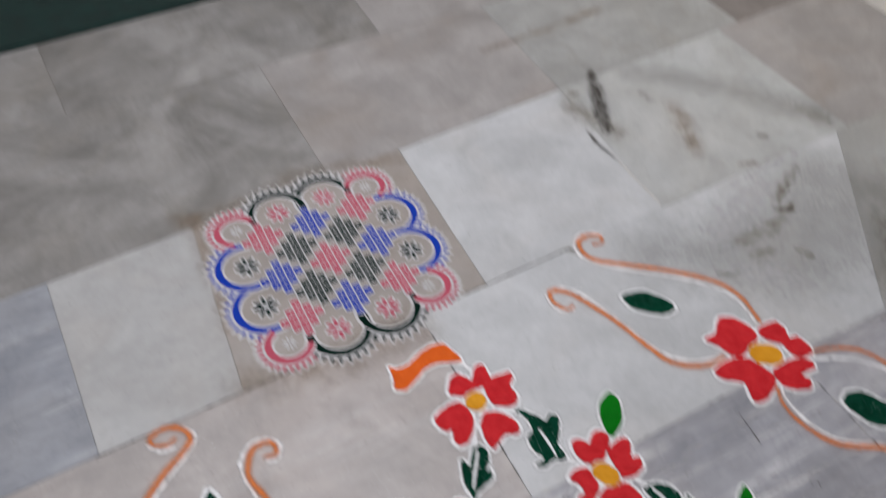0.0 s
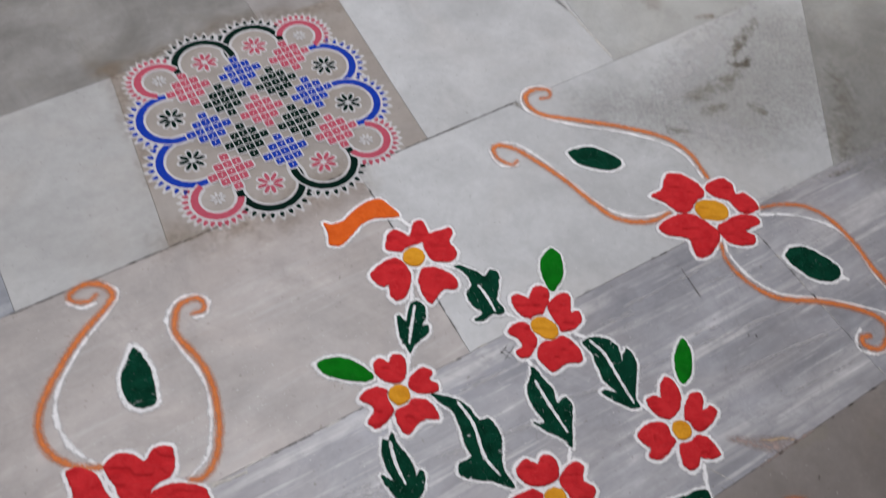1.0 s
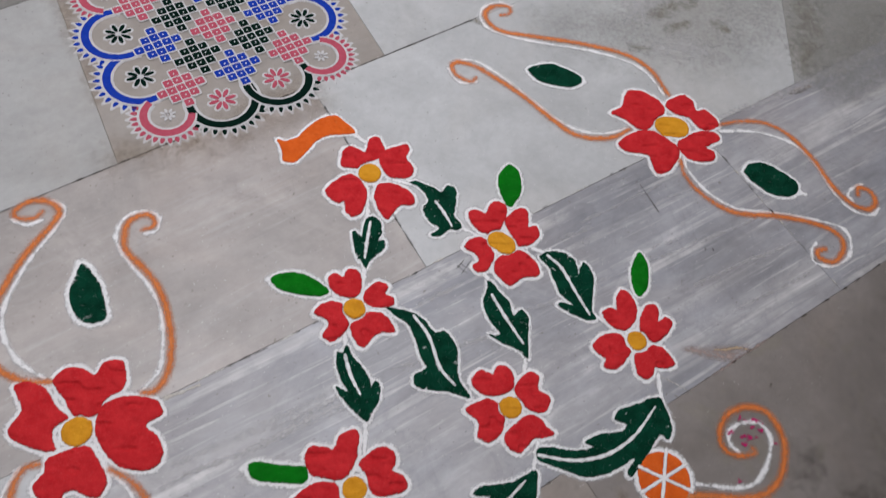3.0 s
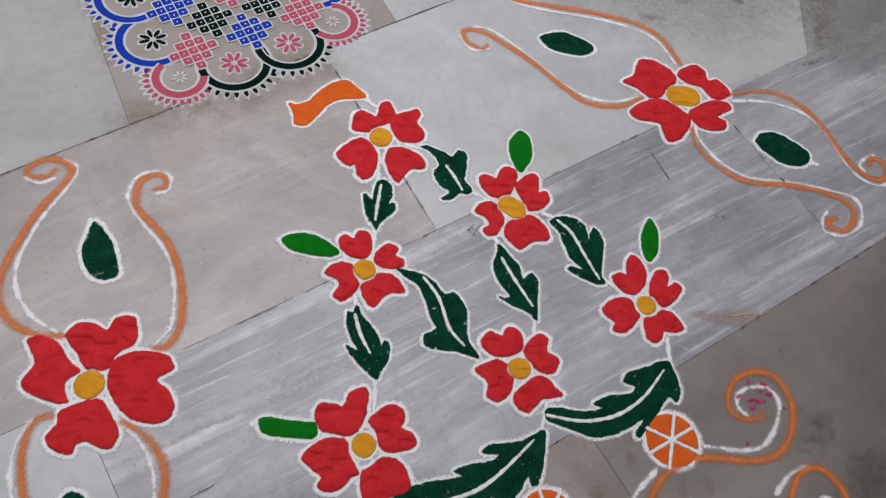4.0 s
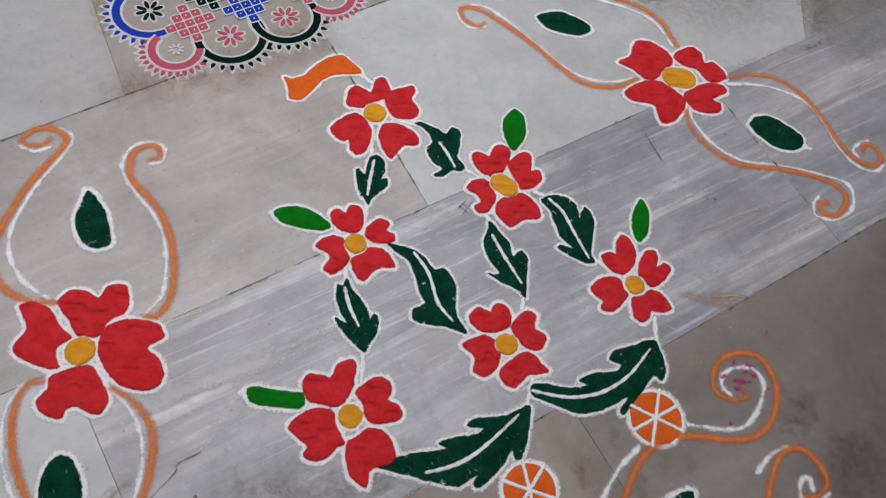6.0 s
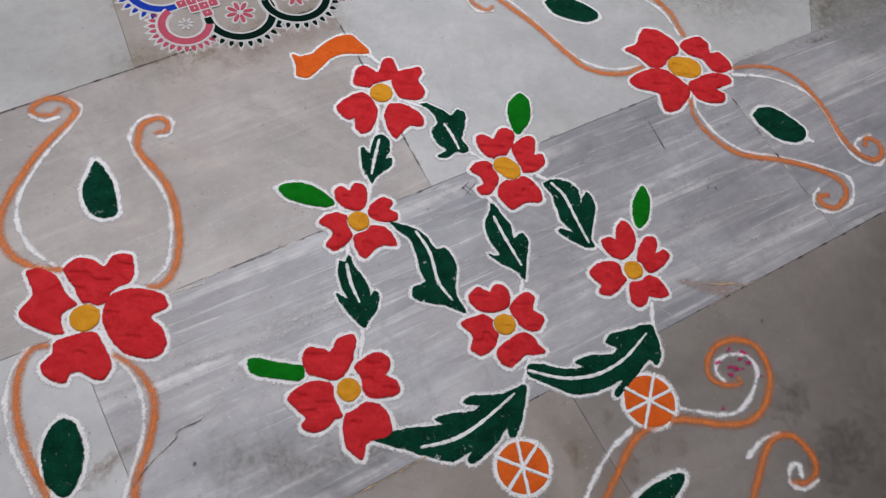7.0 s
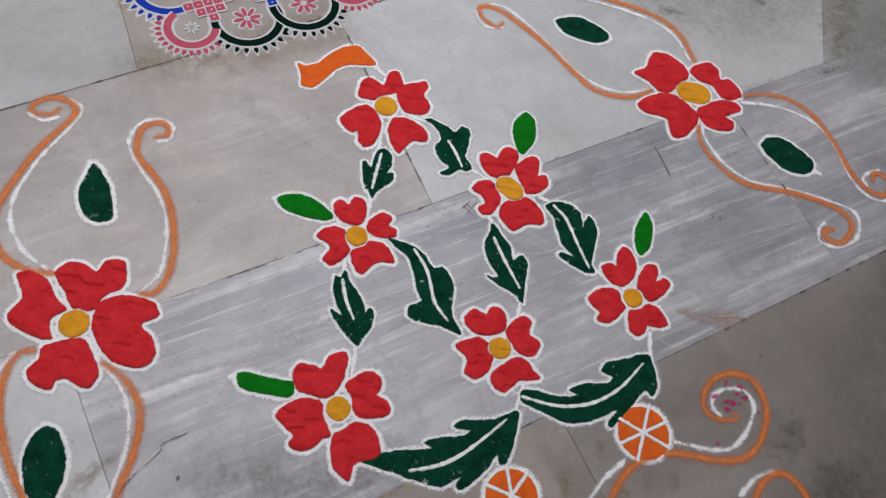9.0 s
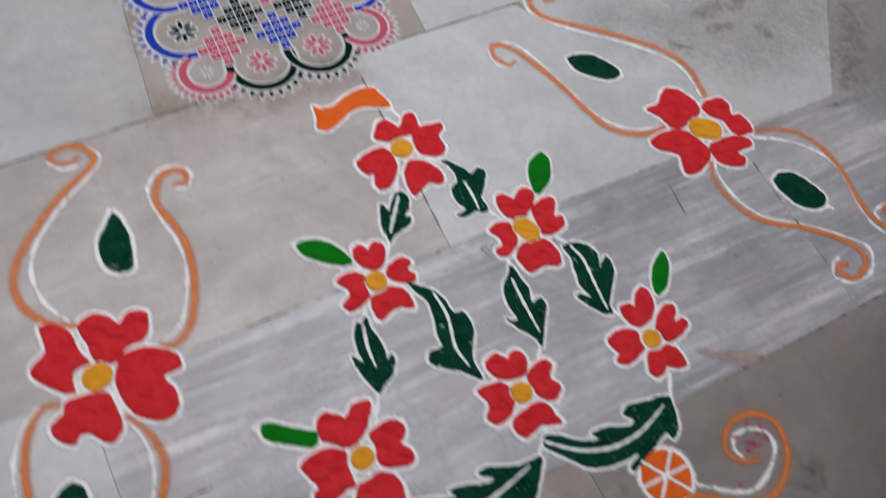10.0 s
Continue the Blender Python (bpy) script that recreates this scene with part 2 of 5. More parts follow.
def plain_material(name, color, dark, scale, rough, relief=0.2):
    def build(nt, b):
        at = nt.nodes.new("ShaderNodeNewGeometry").outputs["Position"]
        big, small = noise_of(nt, at, scale, 5, 0.6), noise_of(nt, at, scale * 14, 3, 0.6)
        c = mix(nt, ramp(nt, big, [(0.3, 0.0), (0.7, 1.0)]), color, dark)
        nt.links.new(mix(nt, ramp(nt, small, [(0.4, 0.0), (0.9, 0.5)]), c, dark), b.inputs["Base Color"])
        bump(nt, b, small, relief, 0.002)
    return material(name, build, rough)


GROUT = plain_material("grout", (0.30, 0.275, 0.25), (0.17, 0.15, 0.13), 12.0, 0.95)
PLASTER = plain_material("wall_plaster", (0.62, 0.60, 0.56), (0.55, 0.53, 0.50), 1.5, 0.9)
CEILING = plain_material("ceiling_paint", (0.72, 0.71, 0.69), (0.66, 0.65, 0.63), 1.2, 0.9)
MAT = plain_material("green_mat_fibre", (0.001, 0.021, 0.017), (0.0006, 0.010, 0.008), 20.0, 0.95, 0.8)
CHIP_DUST = powder_material("grout_dust", (0.58, 0.57, 0.55), (0.45, 0.42, 0.38), (0.68, 0.67, 0.65), -0.14)
CHIP_TAN = powder_material("tan_stone_crumbs", (0.46, 0.36, 0.25), (0.34, 0.25, 0.16), (0.58, 0.50, 0.40), -0.05)


# ---- building helpers ----
def thing(name, x, y, label, category, group=""):
    ob = new(name)
    ob.location = (x, y, 0)
    ob.empty_display_size = 0.02
    return tagged(ob, label, category, group)


def mesh_part(name, mesh, mat, parent, label="", at=None):
    if mat and not mesh.materials:
        mesh.materials.append(mat)
    ob = new(name, mesh)
    ob.parent = parent
    if at is not None:
        ob.matrix_basis = at
    return tagged(ob, label)


def box_mesh(name, corners, z0, z1, edge=0.0):
    """A slab over four floor corners, its top edge eased."""
    mid = sum(corners, Vector((0, 0, 0))) / 4
    rings = [(0.0, z0), (0.0, z1 - edge), (edge, z1)] if edge else [(0.0, z0), (0.0, z1)]
    bm = bmesh.new()
    loops = []
    for inset, z in rings:
        loop = []
        for c in corners:
            d = Vector((c.x - mid.x, c.y - mid.y, 0))
            loop.append(bm.verts.new(Vector((c.x, c.y, z)) - d.normalized() * inset * 1.4))
        loops.append(loop)
    for a, b in zip(loops, loops[1:]):
        for k in range(4):
            bm.faces.new((a[k], a[(k + 1) % 4], b[(k + 1) % 4], b[k]))
    bm.faces.new(loops[-1])
    bm.faces.new(loops[0][::-1])
    bmesh.ops.recalc_face_normals(bm, faces=bm.faces)
    me = bpy.data.meshes.new(name)
    bm.to_mesh(me)
    bm.free()
    return me


_lattice = np.random.default_rng(5).random((256, 256))


def value_noise(x, y, scale):
    x, y = x * scale + 1000.0, y * scale + 1000.0
    i, j = np.floor(x).astype(int), np.floor(y).astype(int)
    fx, fy = x - i, y - j
    fx, fy = fx * fx * (3 - 2 * fx), fy * fy * (3 - 2 * fy)
    g = lambda a, b: _lattice[a % 256, b % 256]
    low = g(i, j) * (1 - fx) + g(i + 1, j) * fx
    high = g(i, j + 1) * (1 - fx) + g(i + 1, j + 1) * fx
    return low * (1 - fy) + high * fy


def ragged(x, y):
    return value_noise(x, y, 90) * 0.45 + value_noise(x + 3, y, 240) * 0.35 + value_noise(x, y + 7, 520) * 0.2 - 0.5


def chain(points):
    """Distance to a run of round strokes (x, y, radius)."""
    def sdf(x, y):
        d = np.full(x.shape, 9.0)
        for (ax, ay, ar), (bx, by, br) in zip(points, points[1:] if len(points) > 1 else points):
            dx, dy = bx - ax, by - ay
            t = np.clip(((x - ax) * dx + (y - ay) * dy) / max(dx * dx + dy * dy, 1e-9), 0, 1)
            d = np.minimum(d, np.hypot(x - ax - t * dx, y - ay - t * dy) - ar - t * (br - ar))
        return d
    sdf.box = (min(p[0] - p[2] for p in points), min(p[1] - p[2] for p in points),
               max(p[0] + p[2] for p in points), max(p[1] + p[2] for p in points))
    return sdf


def outline(points, steps=4):
    """Distance to a closed, hand-drawn outline that runs smoothly through a few points."""
    p = [Vector(q) for q in points]
    n = len(p)
    ring = []
    for k in range(n):
        a, b, c, d = p[k - 1], p[k], p[(k + 1) % n], p[(k + 2) % n]
        for i in range(steps):
            t = i / steps
            ring.append(b + 0.4 * t * (c - a) + (3 * (c - b) - 0.8 * (c - a) - 0.4 * (d - b)) * t * t
                        + (2 * (b - c) + 0.4 * (c - a) + 0.4 * (d - b)) * t ** 3)

    def sdf(x, y):
        d, odd = np.full(x.shape, 9.0), np.zeros(x.shape, bool)
        for a, b in zip(ring, ring[1:] + ring[:1]):
            e = b - a
            t = np.clip(((x - a.x) * e.x + (y - a.y) * e.y) / max(e.length_squared, 1e-12), 0, 1)
            d = np.minimum(d, np.hypot(x - a.x - t * e.x, y - a.y - t * e.y))
            if a.y != b.y:
                odd ^= ((a.y > y) != (b.y > y)) & (x < a.x + (y - a.y) * e.x / e.y)
        return np.where(odd, -d, d)
    sdf.box = (min(q.x for q in ring), min(q.y for q in ring), max(q.x for q in ring), max(q.y for q in ring))
    return sdf


def union(shapes, blend=0.0):
    def sdf(x, y):
        d = shapes[0](x, y)
        for s in shapes[1:]:
            e = s(x, y)
            if blend:
                h = np.clip(0.5 + 0.5 * (e - d) / blend, 0, 1)
                d = e * (1 - h) + d * h - blend * h * (1 - h)
            else:
                d = np.minimum(d, e)
        return d
    boxes = [s.box for s in shapes]
    sdf.box = (min(b[0] for b in boxes), min(b[1] for b in boxes), max(b[2] for b in boxes), max(b[3] for b in boxes))
    return sdf


def grown(shape, by):
    def sdf(x, y):
        return shape(x, y) - by
    sdf.box = (shape.box[0] - by, shape.box[1] - by, shape.box[2] + by, shape.box[3] + by)
    return sdf


def minus(shape, cut):
    def sdf(x, y):
        return np.maximum(shape(x, y), -cut(x, y))
    sdf.box = shape.box
    return sdf


def curve(points, steps=7):
    """A smooth run through the points."""
    p = [Vector(q) for q in points]
    p = [p[0] * 2 - p[1], *p, p[-1] * 2 - p[-2]]
    out = []
    for a, b, c, d in zip(p, p[1:], p[2:], p[3:]):
        for k in range(steps):
            t = k / steps
            out.append(0.5 * (2 * b + (c - a) * t + (2 * a - 5 * b + 4 * c - d) * t * t + (3 * b - a - 3 * c + d) * t ** 3))
    return [*out, p[-2]]


def heap(name, shape, mat, parent, z, h, label="", cell=0.002, rag=0.003, soft=0.004, slope=0.0022, dents=0.0):
    """A low heap of powder over a flat shape: ragged outline, domed and uneven top."""
    ox, oy = parent.matrix_basis.translation.xy if parent.parent is None else (0, 0)
    x0, y0, x1, y1 = shape.box
    pad = rag + soft * 0.5 + cell
    xs, ys = np.arange(x0 - pad, x1 + pad + cell, cell), np.arange(y0 - pad, y1 + pad + cell, cell)
    x, y = np.meshgrid(xs, ys, indexing="ij")
    d = shape(x, y) + rag * ragged(x + ox, y + oy)
    full = d - soft * 0.5
    inside = full < 0
    rows, cols = full.shape
    lumps = value_noise(x + ox, y + oy, 45) * 0.5 + value_noise(x + ox + 5, y + oy, 130) * 0.5
    height = z + h * (1 - np.exp(np.minimum(full, 0) / slope)) * (0.45 + 0.95 * lumps)
    if dents:
        pits = value_noise((x + ox) * 0.55 + (y + oy) * 0.35, (y + oy) * 1.0 - (x + ox) * 0.2 + 3, 70)
        height = height - (height - z) * dents * np.clip((pits - 0.70) * 9, 0, 1)
    deep = np.clip(-full / max(soft, 1e-5), 0, 1)
    verts, depth, index, faces = [], [], {}, []

    def corner(i, j):
        k = (i, j)
        if k not in index:
            index[k] = len(verts)
            verts.append((xs[i], ys[j], height[i, j]))
            depth.append(deep[i, j])
        return index[k]

    def cross(i, j, m, n):
        k = (i, j, m, n) if (i, j) < (m, n) else (m, n, i, j)
        if k not in index:
            a, b = full[i, j], full[m, n]
            t = a / (a - b)
            index[k] = len(verts)
            verts.append((xs[i] + t * (xs[m] - xs[i]), ys[j] + t * (ys[n] - ys[j]), z))
            depth.append(0.0)
        return index[k]

    count = inside[:-1, :-1].astype(int) + inside[1:, :-1] + inside[:-1, 1:] + inside[1:, 1:]
    for i, j in zip(*np.nonzero(count)):
        ring = ((i, j), (i + 1, j), (i + 1, j + 1), (i, j + 1))
        if count[i, j] == 4:
            faces.append([corner(*q) for q in ring])
            continue
        poly = []
        for a, b in zip(ring, ring[1:] + ring[:1]):
            if inside[a]:
                poly.append(corner(*a))
            if inside[a] != inside[b]:
                poly.append(cross(*a, *b))
        if len(poly) > 2:
            faces.append(poly)
    me = bpy.data.meshes.new(name)
    me.from_pydata(verts, [], faces)
    me.attributes.new("deep", "FLOAT", "POINT").data.foreach_set("value", np.array(depth, np.float32))
    me.polygons.foreach_set("use_smooth", np.ones(len(faces), bool))
    return mesh_part(name, me, mat, parent, label)


_level = [0]


def level():
    """Each drawing lies a hair above the last, so that their borders overlap cleanly."""
    _level[0] += 1
    return 0.0003 + 0.000012 * _level[0]


# ---- the setting ----
# Each course of slabs: its lower and upper joint as (v at u = 0, slope), the cross joints (u below, u above), and the kinds of marble.
COURSES = [
    ((-1.92, 0.0), (-1.45, 0.0), [(-1.9, -1.9), (-1.2, -1.2), (-0.5, -0.5), (0.3, 0.3), (1.0, 1.0), (1.8, 1.8)], "grey taupe white taupe grey taupe taupe"),
    ((-1.45, 0.0), (-0.98, 0.0), [(-1.6, -1.6), (-0.8, -0.8), (-0.1, -0.1), (0.6, 0.6), (1.4, 1.4), (2.1, 2.1)], "taupe grey taupe grey taupe taupe grey"),
    ((-0.98, 0.0), (-0.50, 0.0), [(-1.8, -1.8), (-1.1, -1.1), (-0.3, -0.3), (0.35, 0.35), (1.1, 1.1), (1.9, 1.9)], "grey taupe grey taupe taupe grey taupe"),
    ((-0.50, 0.0), (-0.031, -0.008), [(-1.5, -1.5), (-0.8, -0.8), (-0.05, -0.05), (0.605, 0.615), (2.1, 2.1)], "taupe grey beige tan umber umber"),
    ((-0.031, -0.008), (0.408, -0.007), [(-1.45, -1.45), (-0.75, -0.75), (-0.071, -0.069), (1.296, 1.31), (2.0, 2.0)], "grey white white blue blue grey"),
    ((0.408, -0.007), (0.871, 0.025), [(-1.5, -1.5), (-0.8, -0.8), (0.600, 0.620), (1.62, 2.05)], "grey blue grey white olive"),
    ((0.871, 0.025), (1.343, 0.065), [(-1.55, -1.55), (-0.80, -0.78), (-0.083, -0.075), (0.206, 0.262), (0.804, 0.842), (1.357, 1.408), (2.1, 2.1)], "grey taupe slate pale cream white ash beige"),
    ((1.343, 0.065), (1.895, 0.020), [(-1.2, -1.2), (-0.35, -0.35), (0.630, 0.645), (1.408, 1.43), (2.2, 2.2)], "grey clay clay beige olive taupe"),
    ((1.895, 0.020), (2.40, 0.0), [(-1.0, -1.0), (0.1, 0.1), (1.05, 1.08), (1.75, 1.75), (2.3, 2.3)], "taupe clay clay beige taupe taupe"),
    ((2.40, 0.0), (2.85, 0.0), [(-1.4, -1.4), (-0.5, -0.5), (0.5, 0.5), (1.3, 1.3), (2.0, 2.0)], "taupe beige taupe beige taupe taupe"),
]
WEST, EAST, SOUTH, NORTH, HIGH = -2.2, 2.75, -1.9, 2.82, 2.7

floor = new("floor", box_mesh("floor", [uv(WEST - 0.2, SOUTH - 0.2), uv(EAST + 0.2, SOUTH - 0.2), uv(EAST + 0.2, NORTH + 0.2), uv(WEST - 0.2, NORTH + 0.2)], -0.08, -0.0016))
floor.data.materials.append(GROUT)
tagged(floor, "worn marble slab floor with dark narrow joints", "floor", kind="structure")


def slab(corners, kind):
    mid = sum(corners, Vector((0, 0, 0))) / 4
    inset = []
    for k, c in enumerate(corners):
        a, b = (corners[k - 1] - c).normalized(), (corners[(k + 1) % 4] - c).normalized()
        inset.append(c - mid + (a + b) * 0.00028)
    me = box_mesh("slab", inset, -0.004, 0.0, 0.0007)
    mesh_part("slab", me, MARBLE[kind], floor, at=Matrix.Translation(mid))


for (low, low_s), (top, top_s), joints, kinds in COURSES:
    ends = [(WEST, WEST), *joints, (EAST, EAST)]
    for (a0, a1), (b0, b1), kind in zip(ends, ends[1:], kinds.split()):
        slab([uv(a0, low + low_s * a0), uv(b0, low + low_s * b0), uv(b1, top + top_s * b1), uv(a1, top + top_s * a1)], kind)


def wall(name, pieces, label, mat=PLASTER):
    """A wall of upright pieces (u0, u1, v0, v1, z0, z1) round its openings."""
    bm = bmesh.new()
    for u0, u1, v0, v1, z0, z1 in pieces:
        me = box_mesh("piece", [uv(u0, v0), uv(u1, v0), uv(u1, v1), uv(u0, v1)], z0, z1)
        bm.from_mesh(me)
        bpy.data.meshes.remove(me)
    me = bpy.data.meshes.new(name)
    bm.to_mesh(me)
    bm.free()
    ob = new(name, me)
    me.materials.append(mat)
    return tagged(ob, label, name.split("_")[0], kind="structure")


# Walls added out of view, to close in and bounce the light.
T = 0.2
wall("wall_west", [(WEST - T, WEST, SOUTH - T, NORTH + T, -0.05, HIGH)], "unseen plastered wall, added to enclose the light")
wall("wall_east", [(EAST, EAST + T, SOUTH - T, NORTH + T, -0.05, HIGH)], "unseen plastered wall, added to enclose the light")
wall("wall_south", [(WEST, EAST, SOUTH - T, SOUTH, -0.05, HIGH)], "unseen plastered wall, added to enclose the light")
wall("wall_north", [(WEST, EAST, NORTH, NORTH + T, -0.05, HIGH)], "unseen plastered wall, added to enclose the light")
# Ceiling added out of view; its opening only lets the fill lamp through.
wall("ceiling", [(WEST - T, EAST + T, SOUTH - T, 0.28, HIGH, HIGH + 0.15), (WEST - T, EAST + T, 2.28, NORTH + T, HIGH, HIGH + 0.15),
                 (WEST - T, -0.65, 0.28, 2.28, HIGH, HIGH + 0.15), (1.75, EAST + T, 0.28, 2.28, HIGH, HIGH + 0.15)],
     "unseen white ceiling with an opening added for the overhead fill", CEILING)
# Ground added beyond the walls, never in view.
outside = new("ground", box_mesh("ground", [uv(-60, -60), uv(60, -60), uv(60, 60), uv(-60, 60)], -0.4, -0.10))
outside.data.materials.append(GROUT)
tagged(outside, "plain unseen ground added round the room", "ground", kind="structure")


def floor_mat(u, v, turn, length, depth):
    """A thick rug of coarse green fibre, its pile in rows."""
    p = uv(u, v)
    m = thing("floor_mat", p.x, p.y, "dark green fibre floor mat lying on the marble", "mat")
    m.rotation_euler = (0, 0, radians(COURSE + turn))
    bm = bmesh.new()
    rows = 46
    prev = None
    for k in range(rows + 1):
        y = depth * k / rows
        z = 0.009 + (0.0016 if k % 2 else 0.0)
        z = 0.003 if k in (0, rows) else z
        line = [bm.verts.new((x, y, z if 0 < i < 8 else 0.003)) for i, x in enumerate(np.linspace(0, length, 9))]
        if prev:
            for a, b, c, d in zip(prev, prev[1:], line[1:], line):
                bm.faces.new((a, b, c, d))
        prev = line
    me = bpy.data.meshes.new("mat_surface")
    bm.to_mesh(me)
    bm.free()
    mesh_part("mat_surface", me, MAT, m)
    hem = box_mesh("hem", [Vector((-0.008, -0.008, 0)), Vector((length + 0.008, -0.008, 0)), Vector((length + 0.008, depth + 0.008, 0)), Vector((-0.008, depth + 0.008, 0))], 0.0003, 0.005, 0.001)
    mesh_part("hem", hem, MAT, m, "dark green bound hem")


floor_mat(-0.95, 2.197, 3.9, 1.9, 0.45)


LAYER = [0]


def mark(name, label, category, points, mat, z=0.0003, h=0.0004, soft=0.003, rag=0.004):
    """A crack, chip, stain or painted shade on the floor along a line of (u, v, radius)."""
    if "stain" in mat.name or "vein" in mat.name or "dirt" in mat.name or "stone" in mat.name:
        LAYER[0] += 1
        z, h = z + 0.00001 * LAYER[0], 0.000006
    run = [tuple(q) for q in curve([(*uv(a, b).xy, r) for a, b, r in points], 4)]
    heap(name, chain(run), mat, floor, z, h, label, cell=0.0015 if soft < 0.03 else 0.004, soft=soft, rag=rag)


# Soft shade of the near corner, painted in together with brown blotches.
mark("stain", "soft corner shade painted over brown blotches on taupe marble", "stain", [(1.42, -0.16, 0.06), (1.30, -0.32, 0.13), (1.06, -0.46, 0.10)], STAIN_DIRT_SHADE, soft=0.26, rag=0.1)
mark("stain", "brown dirt trodden into the marble", "stain", [(0.08, 0.10, 0.02), (0.20, 0.035, 0.035), (0.32, 0.0, 0.02)], STAIN_DIRT_SHADE, soft=0.10, rag=0.05)
mark("stain", "small grey spot in the marble", "stain", [(1.818, 1.007, 0.008), (1.83, 1.0, 0.01)], STAIN_BROWN, soft=0.02, rag=0.015)
mark("stain", "brown water stain at a slab corner", "stain", [(0.247, 1.397, 0.015), (0.27, 1.36, 0.018), (0.255, 1.2, 0.008), (0.235, 1.05, 0.005)], STAIN_TAN, soft=0.05, rag=0.04)
mark("stain", "brown water stain along the cream slab", "stain", [(0.27, 1.385, 0.008), (0.45, 1.385, 0.014), (0.544, 1.42, 0.012), (0.82, 1.37, 0.008)], STAIN_TAN, soft=0.05, rag=0.04)
mark("stain", "tan water stain below the painted medallion", "stain", [(0.22, 0.89, 0.02), (0.35, 0.86, 0.03), (0.60, 0.865, 0.03)], STAIN_TAN, soft=0.08, rag=0.05)
mark("stain", "faint rust smear along a joint", "stain", [(1.80, 1.745, 0.012), (1.54, 1.713, 0.008), (1.30, 1.70, 0.006)], STAIN_TAN, soft=0.03, rag=0.03)
mark("stain", "pinkish worn wedge in blue-grey marble", "stain", [(0.925, 0.026, 0.003), (0.962, -0.004, 0.010), (0.992, -0.022, 0.013), (1.034, -0.034, 0.005)], STAIN_PINK, soft=0.012, rag=0.012)
mark("grout_smear", "white grout filling a worn joint", "grout", [(0.06, 0.404, 0.002), (0.10, 0.404, 0.0035), (0.15, 0.399, 0.0025)], CHIP_DUST, soft=0.003, rag=0.005)
mark("chipped_joint", "brown chipped joint between grey slabs", "joint", [(0.19, 0.406, 0.0010), (0.235, 0.405, 0.0016), (0.275, 0.403, 0.001)], STAIN_DARK, soft=0.003, rag=0.004)
mark("chipped_joint", "dark open joint along white and grey slabs", "joint", [(-0.09, 0.867, 0.0012), (0.085, 0.8725, 0.0014), (0.30, 0.879, 0.0007), (0.62, 0.886, 0.0009), (0.80, 0.891, 0.0015), (1.05, 0.898, 0.002)], STAIN_DARK, soft=0.003, rag=0.004)
mark("chipped_joint", "tan chipped joint above the taupe slab", "joint", [(0.94, -0.039, 0.001), (1.03, -0.040, 0.0022), (1.08, -0.040, 0.001)], STAIN_PINK, soft=0.004, rag=0.005)
mark("stain", "grey veil of wear over white marble", "stain", [(1.22, 0.80, 0.04), (1.42, 0.69, 0.11), (1.65, 0.65, 0.15), (1.84, 0.76, 0.13)], STAIN_GREY, soft=0.13, rag=0.09)
mark("stain", "olive-brown mineral blotch in grey marble", "stain", [(1.815, 0.855, 0.006), (1.724, 0.825, 0.014), (1.649, 0.781, 0.012)], STAIN_OLIVE, soft=0.0154, rag=0.022)
mark("stain", "olive-brown mineral blotch in grey marble", "stain", [(1.679, 0.754, 0.008), (1.643, 0.744, 0.012)], STAIN_OLIVE, soft=0.0126, rag=0.016)
mark("stain", "olive-brown mineral blotch in grey marble", "stain", [(1.613, 0.73, 0.01), (1.534, 0.719, 0.018), (1.455, 0.721, 0.012)], STAIN_OLIVE, soft=0.021, rag=0.03)
mark("stain", "olive-brown mineral blotch in grey marble", "stain", [(1.506, 0.661, 0.01), (1.457, 0.669, 0.012)], STAIN_OLIVE, soft=0.014, rag=0.02)
mark("stain", "olive-brown mineral blotch in grey marble", "stain", [(1.577, 0.634, 0.008), (1.589, 0.601, 0.01)], STAIN_OLIVE, soft=0.014, rag=0.016)
mark("stain", "olive-brown mineral blotch in grey marble", "stain", [(1.332, 0.663, 0.008), (1.365, 0.639, 0.008)], STAIN_OLIVE, soft=0.014, rag=0.016)
mark("stain", "olive-brown mineral blotch in grey marble", "stain", [(2.034, 1.036, 0.02), (2.066, 0.99, 0.03)], STAIN_OLIVE, soft=0.035, rag=0.04)
mark("stain", "olive-brown mineral blotch in grey marble", "stain", [(1.868, 0.615, 0.012), (1.801, 0.515, 0.025), (1.676, 0.423, 0.015)], STAIN_OLIVE, soft=0.042, rag=0.05)
mark("stain", "olive-brown mineral blotch in grey marble", "stain", [(1.046, 0.895, 0.006), (1.059, 0.869, 0.008)], STAIN_OLIVE, soft=0.014, rag=0.016)
mark("stain", "yellowish tan streak across stained grey marble", "stain", [(1.675, 1.232, 0.016), (1.650, 1.157, 0.028), (1.618, 1.09, 0.024), (1.593, 1.027, 0.010)], STAIN_TAN, soft=0.04, rag=0.035)
mark("stain", "yellowish tan streak across stained grey marble", "stain", [(1.627, 1.314, 0.01), (1.626, 1.282, 0.012)], STAIN_OLIVE, soft=0.021, rag=0.02)
mark("stain", "brown rust spots beside a slab edge", "stain", [(1.673, 0.937, 0.006), (1.711, 0.927, 0.008)], STAIN_TAN, soft=0.015, rag=0.012)
mark("stain", "brown stain bordering the dark vein", "stain", [(1.42, 1.395, 0.025), (1.395, 1.35, 0.03), (1.405, 1.28, 0.025), (1.44, 1.20, 0.022)], STAIN_OLIVE, soft=0.035, rag=0.035)
mark("stain", "near-black brown mineral vein in the marble", "stain", [(1.545, 1.462, 0.010), (1.495, 1.362, 0.021), (1.447, 1.279, 0.020), (1.410, 1.205, 0.006)], STAIN_DARK, z=0.0006, soft=0.018, rag=0.018)
